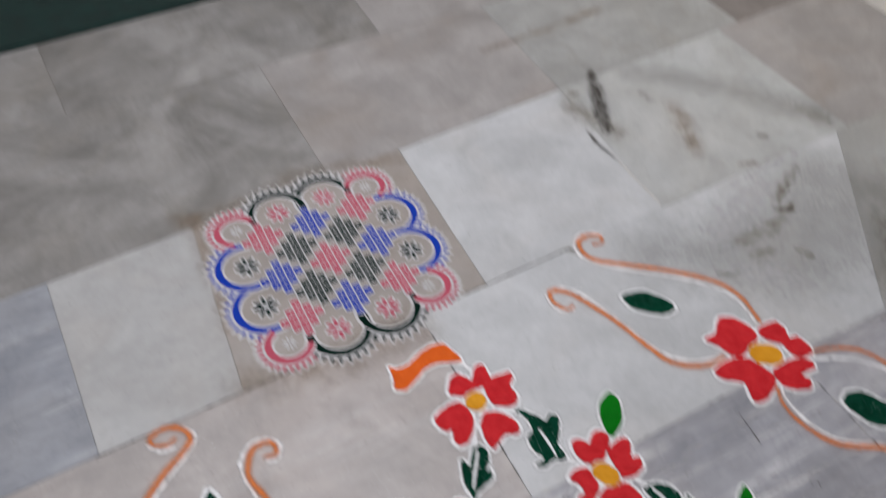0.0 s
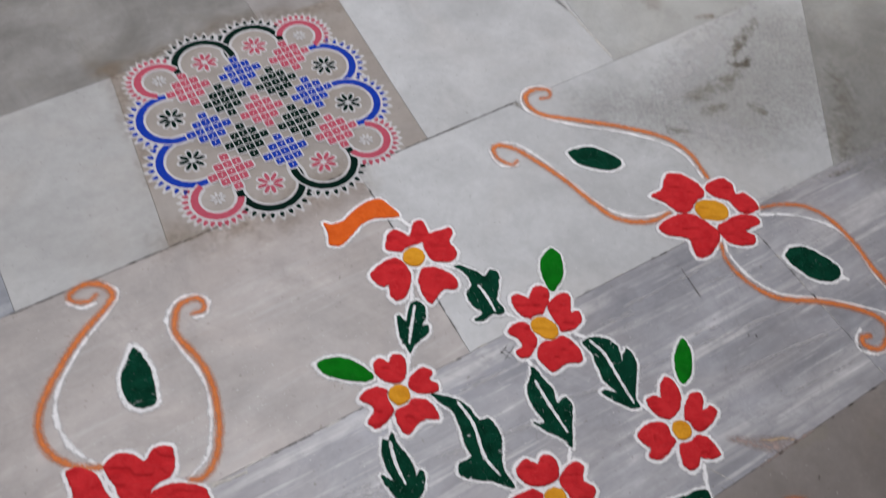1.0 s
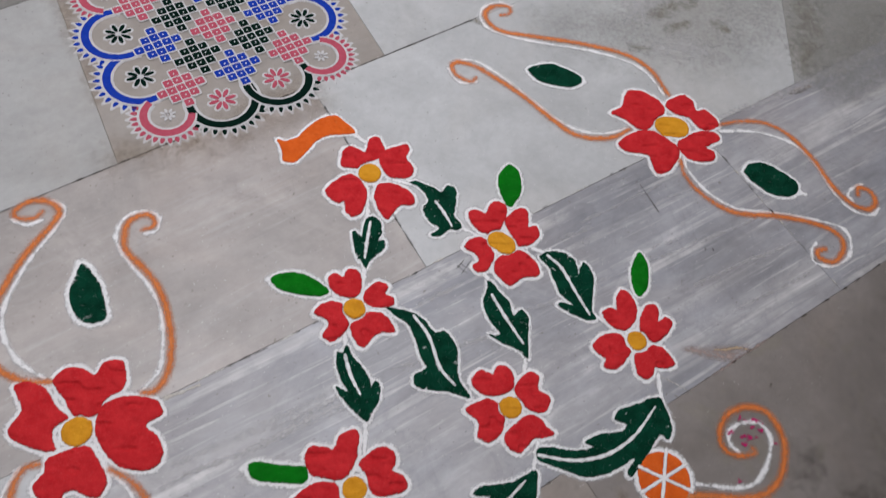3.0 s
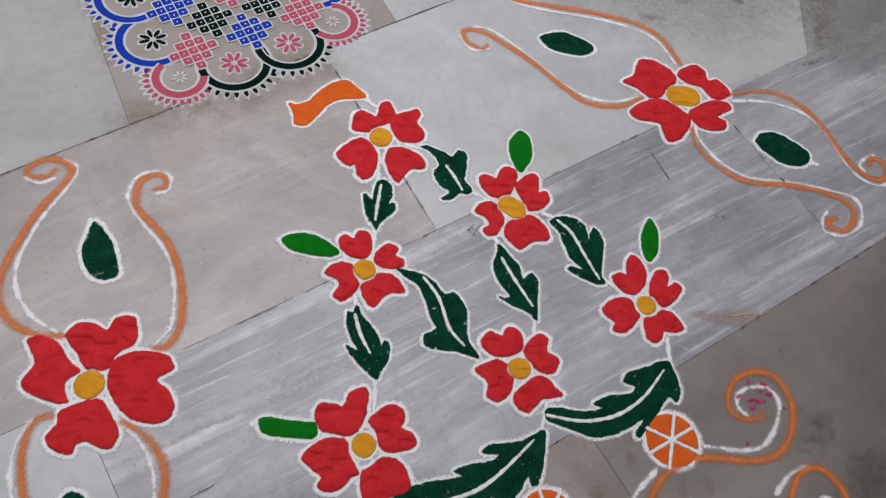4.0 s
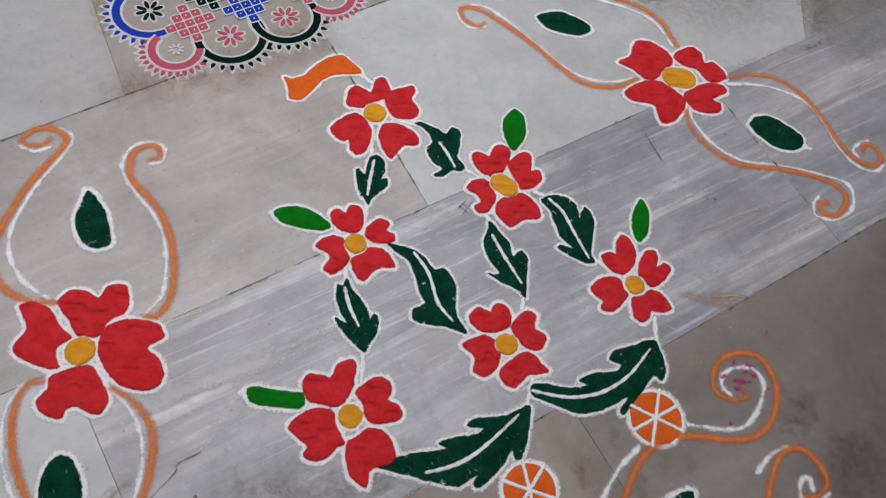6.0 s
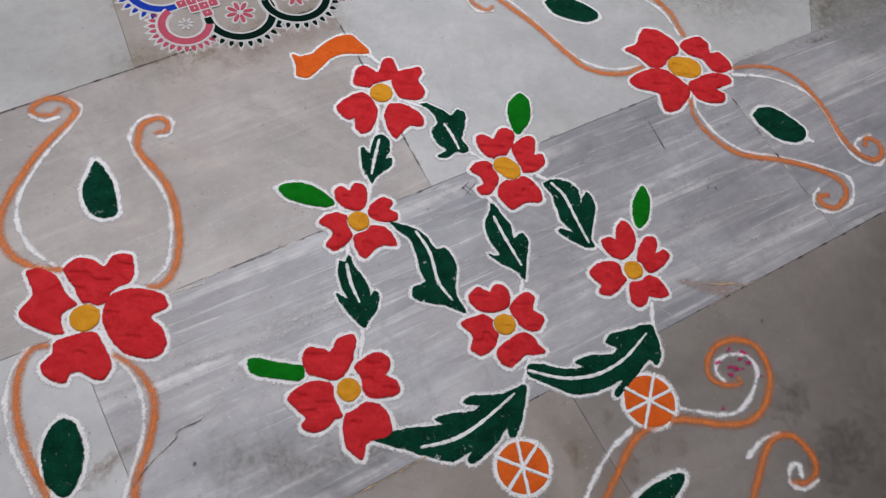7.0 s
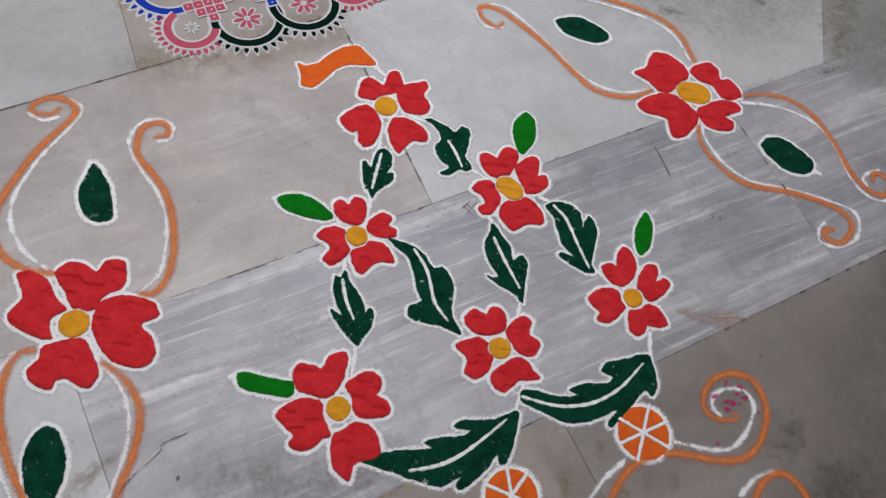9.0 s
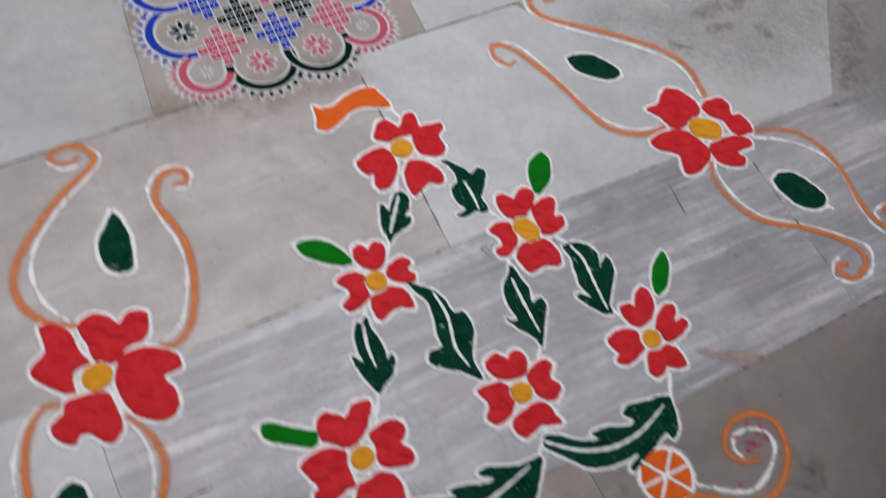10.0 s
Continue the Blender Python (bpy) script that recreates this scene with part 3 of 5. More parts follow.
mark("stain", "dark dirt along a slab edge", "stain", [(1.362, 1.236, 0.003), (1.357, 1.181, 0.005), (1.363, 1.113, 0.002)], STAIN_DARK, soft=0.01, rag=0.008)
mark("grout_smear", "pale grout along a cross joint", "grout", [(1.368, 1.147, 0.002), (1.363, 1.04, 0.0035), (1.361, 0.923, 0.004)], CHIP_DUST, soft=0.006, rag=0.006)
mark("grout_smear", "pale grout smeared along a slab edge", "grout", [(1.54, 0.886, 0.002), (1.73, 0.904, 0.006), (1.849, 0.907, 0.008)], STAIN_PALE, soft=0.02, rag=0.02)
mark("grout_smear", "rough pale grout smeared along a slab edge", "grout", [(1.33, 0.412, 0.003), (1.512, 0.392, 0.007), (1.62, 0.388, 0.009), (1.702, 0.382, 0.012), (1.887, 0.374, 0.008)], STAIN_PALE, soft=0.014, rag=0.018)
mark("mineral_vein", "long pale mineral vein in blue-grey marble", "vein", [(0.058, 0.298, 0.002), (0.128, 0.292, 0.005), (0.196, 0.285, 0.007), (0.249, 0.285, 0.004), (0.317, 0.28, 0.002)], STAIN_PALE, soft=0.008, rag=0.012)
mark("mineral_vein", "long pale mineral vein in blue-grey marble", "vein", [(0.072, 0.276, 0.002), (0.162, 0.259, 0.005), (0.232, 0.257, 0.005), (0.289, 0.258, 0.006), (0.354, 0.25, 0.002)], STAIN_PALE, soft=0.007, rag=0.01)
mark("stain", "grey veil reaching over the joint into blue-grey marble", "stain", [(1.72, 0.36, 0.07), (1.90, 0.37, 0.09), (2.10, 0.36, 0.12)], STAIN_GREY, soft=0.05, rag=0.02)
mark("stain", "grey veil over stained grey marble", "stain", [(1.78, 0.46, 0.05), (1.95, 0.53, 0.09), (2.12, 0.62, 0.12)], STAIN_GREY, soft=0.10, rag=0.05)
mark("stain", "crusty dark pit in grey marble", "stain", [(1.637, 0.768, 0.006), (1.655, 0.748, 0.008), (1.695, 0.757, 0.004)], STAIN_BROWN, soft=0.012, rag=0.022)
mark("stain", "crusty dark crack in grey marble", "stain", [(1.752, 0.838, 0.003), (1.72, 0.812, 0.005), (1.665, 0.788, 0.005)], STAIN_BROWN, soft=0.008, rag=0.016)
mark("stain", "pale scuffed patch on grey marble", "stain", [(1.413, 0.75, 0.02), (1.50, 0.80, 0.04), (1.66, 0.85, 0.03)], STAIN_PALE, soft=0.06, rag=0.06)
mark("stain", "pale scuffed patch on grey marble", "stain", [(1.39, 0.63, 0.02), (1.45, 0.60, 0.03), (1.50, 0.55, 0.01)], STAIN_PALE, soft=0.05, rag=0.05)
mark("stain", "rusty crumbs along a chipped slab edge", "stain", [(1.585, 0.378, 0.003), (1.61, 0.376, 0.007), (1.64, 0.375, 0.003)], STAIN_TAN, z=0.0005, soft=0.008, rag=0.014)
mark("stain", "dark crumbs along a chipped slab edge", "stain", [(1.592, 0.374, 0.001), (1.61, 0.372, 0.003), (1.635, 0.374, 0.001)], STAIN_DARK, z=0.0006, soft=0.006, rag=0.010)
for _u, _v, _r in ((0.645, -0.128, 0.006), (0.558, -0.159, 0.012), (0.694, -0.207, 0.007), (0.729, -0.229, 0.006), (0.631, -0.223, 0.010)):
    mark("stain", "faint brown blotch on clouded grey marble", "stain", [(_u, _v, _r * 0.6), (_u + _r, _v + _r * 1.5, _r)], STAIN_TAN, soft=0.016, rag=0.02)
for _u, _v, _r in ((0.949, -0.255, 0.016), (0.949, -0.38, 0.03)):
    mark("stain", "dull brown cloud in taupe marble", "stain", [(_u, _v, _r * 0.6), (_u + 1.6 * _r, _v + _r * 0.5, _r)], STAIN_DIRT_SHADE, soft=0.05, rag=0.05)
mark("stain", "brown dirt gathered at the foot of a scroll", "stain", [(-0.121, 0.169, 0.004), (-0.10, 0.176, 0.009), (-0.051, 0.186, 0.003)], STAIN_TAN, soft=0.02, rag=0.03)
for _u, _v in ((0.80, 0.245), (0.62, 0.205), (0.905, 0.30), (0.745, 0.33)):
    _ring = [(_u + 0.007 * math.cos(_a), _v + 0.007 * math.sin(_a), 0.0007) for _a in np.linspace(0, 5.8, 9)]
    mark("water_spot", "pale ring left by a dried water drop", "water spot", _ring, STAIN_PALE, soft=0.003, rag=0.003)
_edges = random.Random(9)
for _k in range(19):
    _u = 0.50 + _k * 0.053 + _edges.uniform(-0.012, 0.012)
    _v = -0.0315 - 0.008 * _u + _edges.uniform(-0.0012, 0.0012)
    _l = _edges.uniform(0.006, 0.022)
    mark("chipped_joint", "dark crumbling edge along a worn joint", "joint", [(_u, _v, 0.0006), (_u + _l * 0.6, _v, _edges.uniform(0.0010, 0.0019)), (_u + _l, _v, 0.0005)], STAIN_DARK, z=0.0005, soft=0.003, rag=0.004)
for _k in range(12):
    _v = -0.02 + _k * 0.036 + _edges.uniform(-0.01, 0.01)
    _u = 1.2965 + 0.014 * (_v + 0.04) / 0.44
    mark("chipped_joint", "crumbling grout along a cross joint", "joint", [(_u, _v, 0.0006), (_u + 0.0006, _v + 0.012, 0.0017), (_u, _v + 0.022, 0.0005)], _edges.choice((STAIN_DARK, CHIP_DUST)), z=0.0005, soft=0.003, rag=0.004)
for _a, _b, _c, _d, _r in ((-0.074, 0.281, 0.074, 0.274, 0.0040), (0.065, 0.274, 0.334, 0.242, 0.0036),
                           (0.926, 0.338, 1.033, 0.336, 0.0027), (1.033, 0.336, 1.129, 0.332, 0.0022), (0.862, 0.327, 0.956, 0.317, 0.0022),
                           (0.992, 0.201, 1.098, 0.187, 0.0027), (1.098, 0.187, 1.261, 0.169, 0.0032), (1.013, 0.222, 1.083, 0.213, 0.0018),
                           (0.861, 0.218, 0.942, 0.207, 0.0022), (1.035, 0.118, 1.128, 0.109, 0.0027), (1.128, 0.109, 1.299, 0.085, 0.0032),
                           (1.069, 0.036, 1.265, 0.020, 0.0027), (1.128, 0.300, 1.198, 0.286, 0.0018), (0.544, 0.345, 0.640, 0.344, 0.0036),
                           (0.442, 0.262, 0.504, 0.250, 0.0036), (0.557, 0.240, 0.628, 0.232, 0.0036), (0.853, 0.329, 0.933, 0.326, 0.0018),
                           (0.703, 0.238, 0.785, 0.225, 0.0027), (0.214, 0.272, 0.378, 0.267, 0.0036), (0.137, 0.231, 0.214, 0.226, 0.0027)):
    mark("mineral_vein", "long pale mineral vein in blue-grey marble", "vein",
         [(_a, _b, 0.0010), (0.7 * _a + 0.3 * _c, 0.7 * _b + 0.3 * _d + 0.001, _r), (0.35 * _a + 0.65 * _c, 0.35 * _b + 0.65 * _d - 0.001, _r * 0.8), (_c, _d, 0.0008)], STAIN_PALE, soft=0.006, rag=0.009)
mark("stain", "grey veil along the worn slab corner", "stain", [(1.66, 1.42, 0.02), (1.80, 1.31, 0.04), (1.93, 1.18, 0.05), (2.06, 1.0, 0.06)], STAIN_GREY, soft=0.09, rag=0.04)
mark("chipped_joint", "tan crumbled rim of a worn wedge in the marble", "joint", [(0.975, -0.004, 0.0004), (0.990, -0.013, 0.0010), (1.017, -0.023, 0.0020), (1.033, -0.038, 0.0010)], CHIP_TAN, soft=0.003, rag=0.006)
for _a, _b, _c, _d in ((0.647, 0.373, 0.673, 0.383), (0.650, 0.360, 0.679, 0.373), (0.659, 0.382, 0.668, 0.357), (0.652, 0.378, 0.660, 0.355)):
    mark("scratch", "small scratched hatch in blue-grey marble", "scratch", [(_a, _b, 0.0005), ((_a + _c) / 2, (_b + _d) / 2, 0.0009), (_c, _d, 0.0005)], STAIN_DARK, soft=0.002, rag=0.002)
mark("speck", "tiny dark speck on blue-grey marble", "speck", [(0.020, 0.121, 0.0016), (0.023, 0.123, 0.0018)], STAIN_DARK, soft=0.002, rag=0.002)
for _k in range(7):
    _u = 0.17 + 0.05 * _k
    mark("chipped_joint", "tan crumbling grout along a worn joint", "joint", [(_u, -0.0325 - 0.008 * _u, 0.0007), (_u + 0.02, -0.0330 - 0.008 * _u, 0.0017), (_u + 0.042, -0.0325 - 0.008 * _u, 0.0008)], CHIP_TAN, soft=0.003, rag=0.004)
_chips = random.Random(5)
for _k in range(26):
    _u = 0.02 + _k * 0.051 + _chips.uniform(-0.02, 0.02)
    _v = 0.408 - 0.007 * _u + _chips.uniform(-0.002, 0.002)
    _l = _chips.uniform(0.008, 0.03)
    if _chips.random() < 0.6:
        mark("chipped_joint", "pale grout crumbled along a worn joint", "joint", [(_u, _v, 0.0008), (_u + _l, _v - 0.0002, 0.0018), (_u + 2 * _l, _v, 0.0006)], CHIP_DUST, soft=0.003, rag=0.004)
    else:
        mark("chipped_joint", "dark chipped edge along a worn joint", "joint", [(_u, _v, 0.0007), (_u + _l * 0.6, _v, 0.0016), (_u + _l, _v, 0.0005)], STAIN_DARK, z=0.0006, soft=0.003, rag=0.003)
for _v in (0.44, 0.50, 0.55, 0.63, 0.70, 0.78):
    _u = 0.600 + 0.02 * (_v - 0.404) / 0.46
    mark("chipped_joint", "dark chipped edge along a worn joint", "joint", [(_u, _v, 0.0008), (_u + 0.0014, _v + 0.03, 0.0016), (_u + 0.0024, _v + 0.05, 0.0005)], STAIN_DARK, soft=0.003, rag=0.003)
mark("crack", "pale crack running through blue-grey slab", "crack", [(-0.068, 0.135, 0.001), (-0.041, 0.153, 0.0018), (0.009, 0.173, 0.0014), (0.019, 0.184, 0.001), (0.056, 0.184, 0.0016), (0.10, 0.198, 0.0008)], CHIP_DUST, soft=0.003, rag=0.004)
mark("crack", "dark edge of the crack in blue-grey slab", "crack", [(-0.068, 0.132, 0.0008), (-0.041, 0.150, 0.0012), (0.009, 0.170, 0.0008), (0.019, 0.181, 0.001), (0.056, 0.181, 0.0008)], STAIN_DARK, z=0.0004, soft=0.002, rag=0.003)
mark("scratch", "short dark scratch in blue-grey marble", "scratch", [(1.093, 0.352, 0.0007), (1.086, 0.30, 0.0012), (1.083, 0.282, 0.0006)], STAIN_DARK, soft=0.0015, rag=0.002)
mark("speck", "dark speck of dirt on taupe marble", "speck", [(1.016, -0.112, 0.0014), (1.022, -0.109, 0.002)], STAIN_BROWN, soft=0.002, rag=0.002)
mark("speck", "tiny dark speck on blue-grey marble", "speck", [(1.109, 0.166, 0.0018), (1.111, 0.169, 0.0015)], STAIN_DARK, soft=0.001, rag=0.001)
mark("speck", "tiny dark speck on blue-grey marble", "speck", [(1.123, 0.157, 0.0018), (1.124, 0.160, 0.0015)], STAIN_DARK, soft=0.001, rag=0.001)
for mu, mv, mr in ((0.927, -0.13, 0.007), (0.943, -0.14, 0.008), (0.911, -0.157, 0.006), (0.947, -0.193, 0.004), (0.839, -0.204, 0.004), (0.89, -0.134, 0.004), (0.931, -0.148, 0.006), (0.893, -0.163, 0.004), (0.957, -0.168, 0.003), (0.935, -0.137, 0.004), (0.920, -0.128, 0.004), (0.938, -0.160, 0.005), (0.926, -0.166, 0.003), (0.902, -0.150, 0.003), (0.950, -0.152, 0.003)):
    mark("magenta_fleck", "loose magenta powder spilt over the spiral", "powder fleck", [(mu, mv, mr * 0.6), (mu + mr * 0.9, mv - mr * 0.6, mr * 0.5)], MAGENTA, z=0.0012, soft=0.005, rag=0.018)
mark("scratch", "fine white hairline on blue-grey marble", "scratch", [(0.851, 0.007, 0.0010), (0.864, -0.015, 0.0014), (0.876, -0.036, 0.0009)], CHIP_DUST, soft=0.002, rag=0.001)


def grains(name, label, spots, mat, sizes):
    """Loose grains lying about, far too many and small to count."""
    bm = bmesh.new()
    rng = random.Random(len(spots))
    for x, y in spots:
        r = rng.uniform(*sizes)
        a = rng.uniform(0, 6.28)
        ring = [bm.verts.new((x + r * math.cos(a + k * 1.5708) * rng.uniform(0.6, 1.2), y + r * math.sin(a + k * 1.5708) * rng.uniform(0.6, 1.2), 0.0001)) for k in range(4)]
        top = bm.verts.new((x, y, 0.0002 + r * 0.7))
        for k in range(4):
            bm.faces.new((ring[k], ring[(k + 1) % 4], top))
    me = bpy.data.meshes.new(name)
    bm.to_mesh(me)
    bm.free()
    me.materials.append(mat)
    tagged(new(name, me), label, "powder", kind="stuff")


GRAIN_WHITE = plain_material("white_grain", (0.74, 0.74, 0.74), (0.62, 0.62, 0.62), 200.0, 0.95)
GRAIN_DIRT = plain_material("dirt_grain", (0.10, 0.08, 0.06), (0.05, 0.04, 0.03), 200.0, 0.95)
_rng = random.Random(11)
_near = [uv(_rng.gauss(0.75, 0.42), _rng.gauss(0.25, 0.36)) for _ in range(1500)]
_near += [uv(_rng.gauss(0.05, 0.16), _rng.gauss(0.45, 0.18)) for _ in range(450)]
_near += [uv(_rng.gauss(1.3, 0.22), _rng.gauss(0.45, 0.14)) for _ in range(450)]
grains("loose_white_powder", "fine white powder grains strewn round the drawing", [p.xy for p in _near], GRAIN_WHITE, (0.0004, 0.0010))
grains("loose_dirt", "fine dark dirt grains on the marble floor", [uv(_rng.uniform(-0.5, 1.9), _rng.uniform(-0.5, 2.1)).xy for _ in range(420)], GRAIN_DIRT, (0.0004, 0.0012))



# ---- the painted medallion ----
def medallion():
    ax, ay, bx, by = 0.0853, -0.0125, 0.0098, 0.0910
    m = thing("kolam_medallion", -0.300, 1.201, "painted kolam in pink, blue, green and white on cream slab", "floor painting")
    at = lambda i, j: Vector((i * ax + j * bx, i * ay + j * by, 0))
    base = math.atan2(ay, ax)
    grid = []           # the white lines of the chequered crosses
    spots = []          # the white ground, gathered as shapes
    lift = 0.0004

    def flat(name, ring, thick=0.0006, ease=0.07):
        """A small tile of paint over a ring of points, eased at its rim."""
        bm = bmesh.new()
        mid = sum((Vector((*p, 0)) for p in ring), Vector((0, 0, 0))) / len(ring)
        low = [bm.verts.new((p[0], p[1], 0)) for p in ring]
        top = [bm.verts.new((p[0] + (mid.x - p[0]) * ease, p[1] + (mid.y - p[1]) * ease, thick)) for p in ring]
        n = len(ring)
        for k in range(n):
            bm.faces.new((low[k], low[(k + 1) % n], top[(k + 1) % n], top[k]))
        bm.faces.new(top)
        me = bpy.data.meshes.new(name)
        bm.to_mesh(me)
        bm.free()
        return me

    def stamped(base_mesh, paint):
        me = base_mesh.copy()
        me.materials.append(PAINT[paint])
        return me

    rng = random.Random(3)
    s = 0.0091
    square = [(s * math.copysign(abs(math.cos(a)) ** 0.2, math.cos(a)), s * math.copysign(abs(math.sin(a)) ** 0.2, math.sin(a))) for a in np.linspace(0, 2 * math.pi, 16, endpoint=False)]
    tiles = {c: stamped(flat("tile", square, 0.0004, 0.03), c) for c in ("pink", "blue", "green")}
    dot = stamped(flat("dot", [(0.0017 * math.cos(k), 0.0023 * math.sin(k)) for k in np.linspace(0, 2 * math.pi, 8, endpoint=False)], 0.0004), "white")
    bud = lambda l, w, fat: [(w * math.sin(t) * (1 + fat * math.cos(t)), l * 0.5 * (1 - math.cos(t))) for t in np.linspace(0, 2 * math.pi, 12, endpoint=False)]
    petals = {c: stamped(flat("petal", bud(0.0225, 0.0044, -0.1)), c) for c in ("pink", "green")}
    petals["white"] = stamped(flat("petal", bud(0.0125, 0.0028, 0.0)), "white")
    teeth = {c: stamped(flat("tooth", [(0, -0.0005), (0.0038, 0.0), (0.0047, 0.0035), (0.0038, 0.0080), (0.0007, 0.0132), (-0.0007, 0.0132), (-0.0038, 0.0080), (-0.0047, 0.0035), (-0.0038, 0.0)]), c) for c in ("pink", "blue", "green")}

    # thirteen chequered crosses on a square lattice
    for i in range(-2, 3):
        for j in range(-2, 3):
            if abs(i) + abs(j) > 2:
                continue
            paint = "green" if (i + j) % 2 else ("blue" if i and j else "pink")
            c = at(i, j)
            cross = new("chequered_cross")
            cross.parent, cross.location, cross.empty_display_size = m, c, 0.01
            tagged(cross, f"{paint} chequered cross with white grid lines")
            for p in range(-2, 3):
                for q in range(-2, 3):
                    if abs(p) + abs(q) > 2:
                        continue
                    k = 0.162
                    o = at((p - q) * k, (p + q) * k)
                    turn = base + radians(46 + rng.uniform(-2.5, 2.5))
                    grid.append(("box", c.x + o.x, c.y + o.y, s + 0.0028, turn))
                    cell = mesh_part("tile", tiles[paint], None, cross, at=Matrix.Translation((o.x, o.y, lift + 0.0019)) @ Matrix.Rotation(turn, 4, "Z") @ Matrix.Scale(rng.uniform(0.95, 1.02), 4))
                    mesh_part("dot", dot, None, cross, at=Matrix.Translation((o.x + rng.uniform(-1, 1) * 0.0015, o.y + rng.uniform(-1, 1) * 0.0015, lift + 0.0022)))

    def rosette(c, paint, reach):
        r = new("rosette")
        r.parent, r.location, r.empty_display_size = m, c, 0.01
        tagged(r, f"{paint} eight-petalled rosette")
        for k in range(8):
            a = base + k * math.pi / 4 + rng.uniform(-0.08, 0.08)
            g = 0.0058 if paint != "white" else 0.004
            o = Vector((math.cos(a) * g, math.sin(a) * g, lift + 0.0007))
            mesh_part("petal", petals[paint], None, r, at=Matrix.Translation(o) @ Matrix.Rotation(a - math.pi / 2, 4, "Z"))
            if paint != "white":
                e = Vector((math.cos(a), math.sin(a), 0))
                spots.append(("stroke", c.x + e.x * 0.008, c.y + e.y * 0.008, c.x + e.x * 0.0255, c.y + e.y * 0.0255, 0.0066))
        mesh_part("dot", dot, None, r, at=Matrix.Translation((0, 0, lift + 0.0009)))

    def ring_band(name, radius, wide, mid, span, z, thick):
        bm = bmesh.new()
        prev = None
        for k in range(41):
            a = mid - span + 2 * span * k / 40
            w = wide * (0.86 + 0.14 * math.cos((k / 20 - 1) * 1.5)) * (1 + 0.03 * math.sin(k * 1.7))
            e = Vector((math.cos(a), math.sin(a), 0))
            line = [bm.verts.new(e * q + Vector((0, 0, h))) for q, h in ((radius - w, z), (radius - w * 0.8, z + thick), (radius + w * 0.8, z + thick), (radius + w, z))]
            if prev:
                for p in range(3):
                    bm.faces.new((prev[p + 1], prev[p], line[p], line[p + 1]))
            prev = line
        me = bpy.data.meshes.new(name)
        bm.to_mesh(me)
        bm.free()
        return me

    arches = [0]

    def arch(c, paint, radius, mid, span, teeth_span, count, wide=0.0080):
        a = new("scalloped_arch")
        a.parent, a.location, a.empty_display_size = m, c, 0.01
        tagged(a, f"{paint} scalloped arch with a fringe of pointed teeth")
        arches[0] += 1
        z = lift + 0.0003 + arches[0] * 0.00011
        mesh_part("white_edge", ring_band("white_edge", radius, wide + 0.0042, mid, span, z - 0.0001, 0.0001), PAINT["white"], a, "white painted edge")
        mesh_part("band", ring_band("band", radius, wide, mid, span, z, 0.00005), PAINT[paint], a)
        spots.append(("ring", c.x, c.y, radius, wide + 0.0050, mid, span))
        for k in range(count):
            t = mid - teeth_span + 2 * teeth_span * k / (count - 1)
            e = Vector((math.cos(t), math.sin(t), 0))
            o = e * (radius + wide + 0.0050)
            if any((c + o - h).length < r + wide + 0.007 for h, r in hubs if (h - c).length > 0.001):
                continue
            mesh_part("tooth", teeth[paint], None, a, at=Matrix.Translation((o.x, o.y, lift + 0.0004)) @ Matrix.Rotation(t - math.pi / 2 + rng.uniform(-0.06, 0.06), 4, "Z"))
            p, q = c + e * (radius + wide + 0.006), c + e * (radius + wide + 0.0245)
            spots.append(("cone", p.x, p.y, q.x, q.y, 0.0112, 0.0024))

    eight = ((-1, 2), (-2, 1), (1, 2), (2, 1), (1, -2), (2, -1), (-1, -2), (-2, -1))
    four = ((0, 2.8), (0, -2.8), (2.8, 0), (-2.8, 0))
    hubs = [(at(i, j), 0.0655) for i, j in eight] + [(at(i, j), 0.046) for i, j in four]
    for i, j in ((-1, 2), (-2, 1), (1, 2), (2, 1), (1, -2), (2, -1), (-1, -2), (-2, -1)):
        paint = "green" if i * j < 0 else "blue"
        out = math.atan2(at(i / abs(i), j / abs(j)).y, at(i / abs(i), j / abs(j)).x)
        arch(at(i, j) * 1.0, paint, 0.0655, out, radians(116), radians(84), 14)
        rosette(at(i, j), "pink" if paint == "green" else "green", 0.022)
    for i, j in ((0, 2.8), (0, -2.8), (2.8, 0), (-2.8, 0)):
        out = math.atan2(at(i, j).y, at(i, j).x)
        arch(at(i, j), "pink", 0.046, out, radians(112), radians(100), 17)
        rosette(at(i, j), "white", 0.014)

    def ground(x, y, spots=spots):
        d = np.full(x.shape, 9.0)
        xs, ys = x[:, 0], y[0]
        for kind, *v in spots:
            if kind == "box":
                reach, (cx, cy) = 0.025, v[:2]
            elif kind == "ring":
                reach, (cx, cy) = v[2] + 0.03, v[:2]
            else:
                reach, cx, cy = 0.035, (v[0] + v[2]) / 2, (v[1] + v[3]) / 2
            i0, i1 = np.searchsorted(xs, (cx - reach, cx + reach))
            j0, j1 = np.searchsorted(ys, (cy - reach, cy + reach))
            px, py = x[i0:i1, j0:j1] - v[0], y[i0:i1, j0:j1] - v[1]
            if kind == "box":
                c, s_ = math.cos(v[3]), math.sin(v[3])
                e = np.maximum(np.abs(px * c + py * s_), np.abs(py * c - px * s_)) - v[2] + 0.3 * np.maximum(np.abs(px * c + py * s_) + np.abs(py * c - px * s_) - 1.45 * v[2], 0)
            elif kind == "ring":
                a = np.abs((np.arctan2(py, px) - v[4] + math.pi) % (2 * math.pi) - math.pi) - v[5]
                e = np.maximum(np.abs(np.hypot(px, py) - v[2]) - v[3], a * v[2])
            else:
                dx, dy = v[2] - v[0], v[3] - v[1]
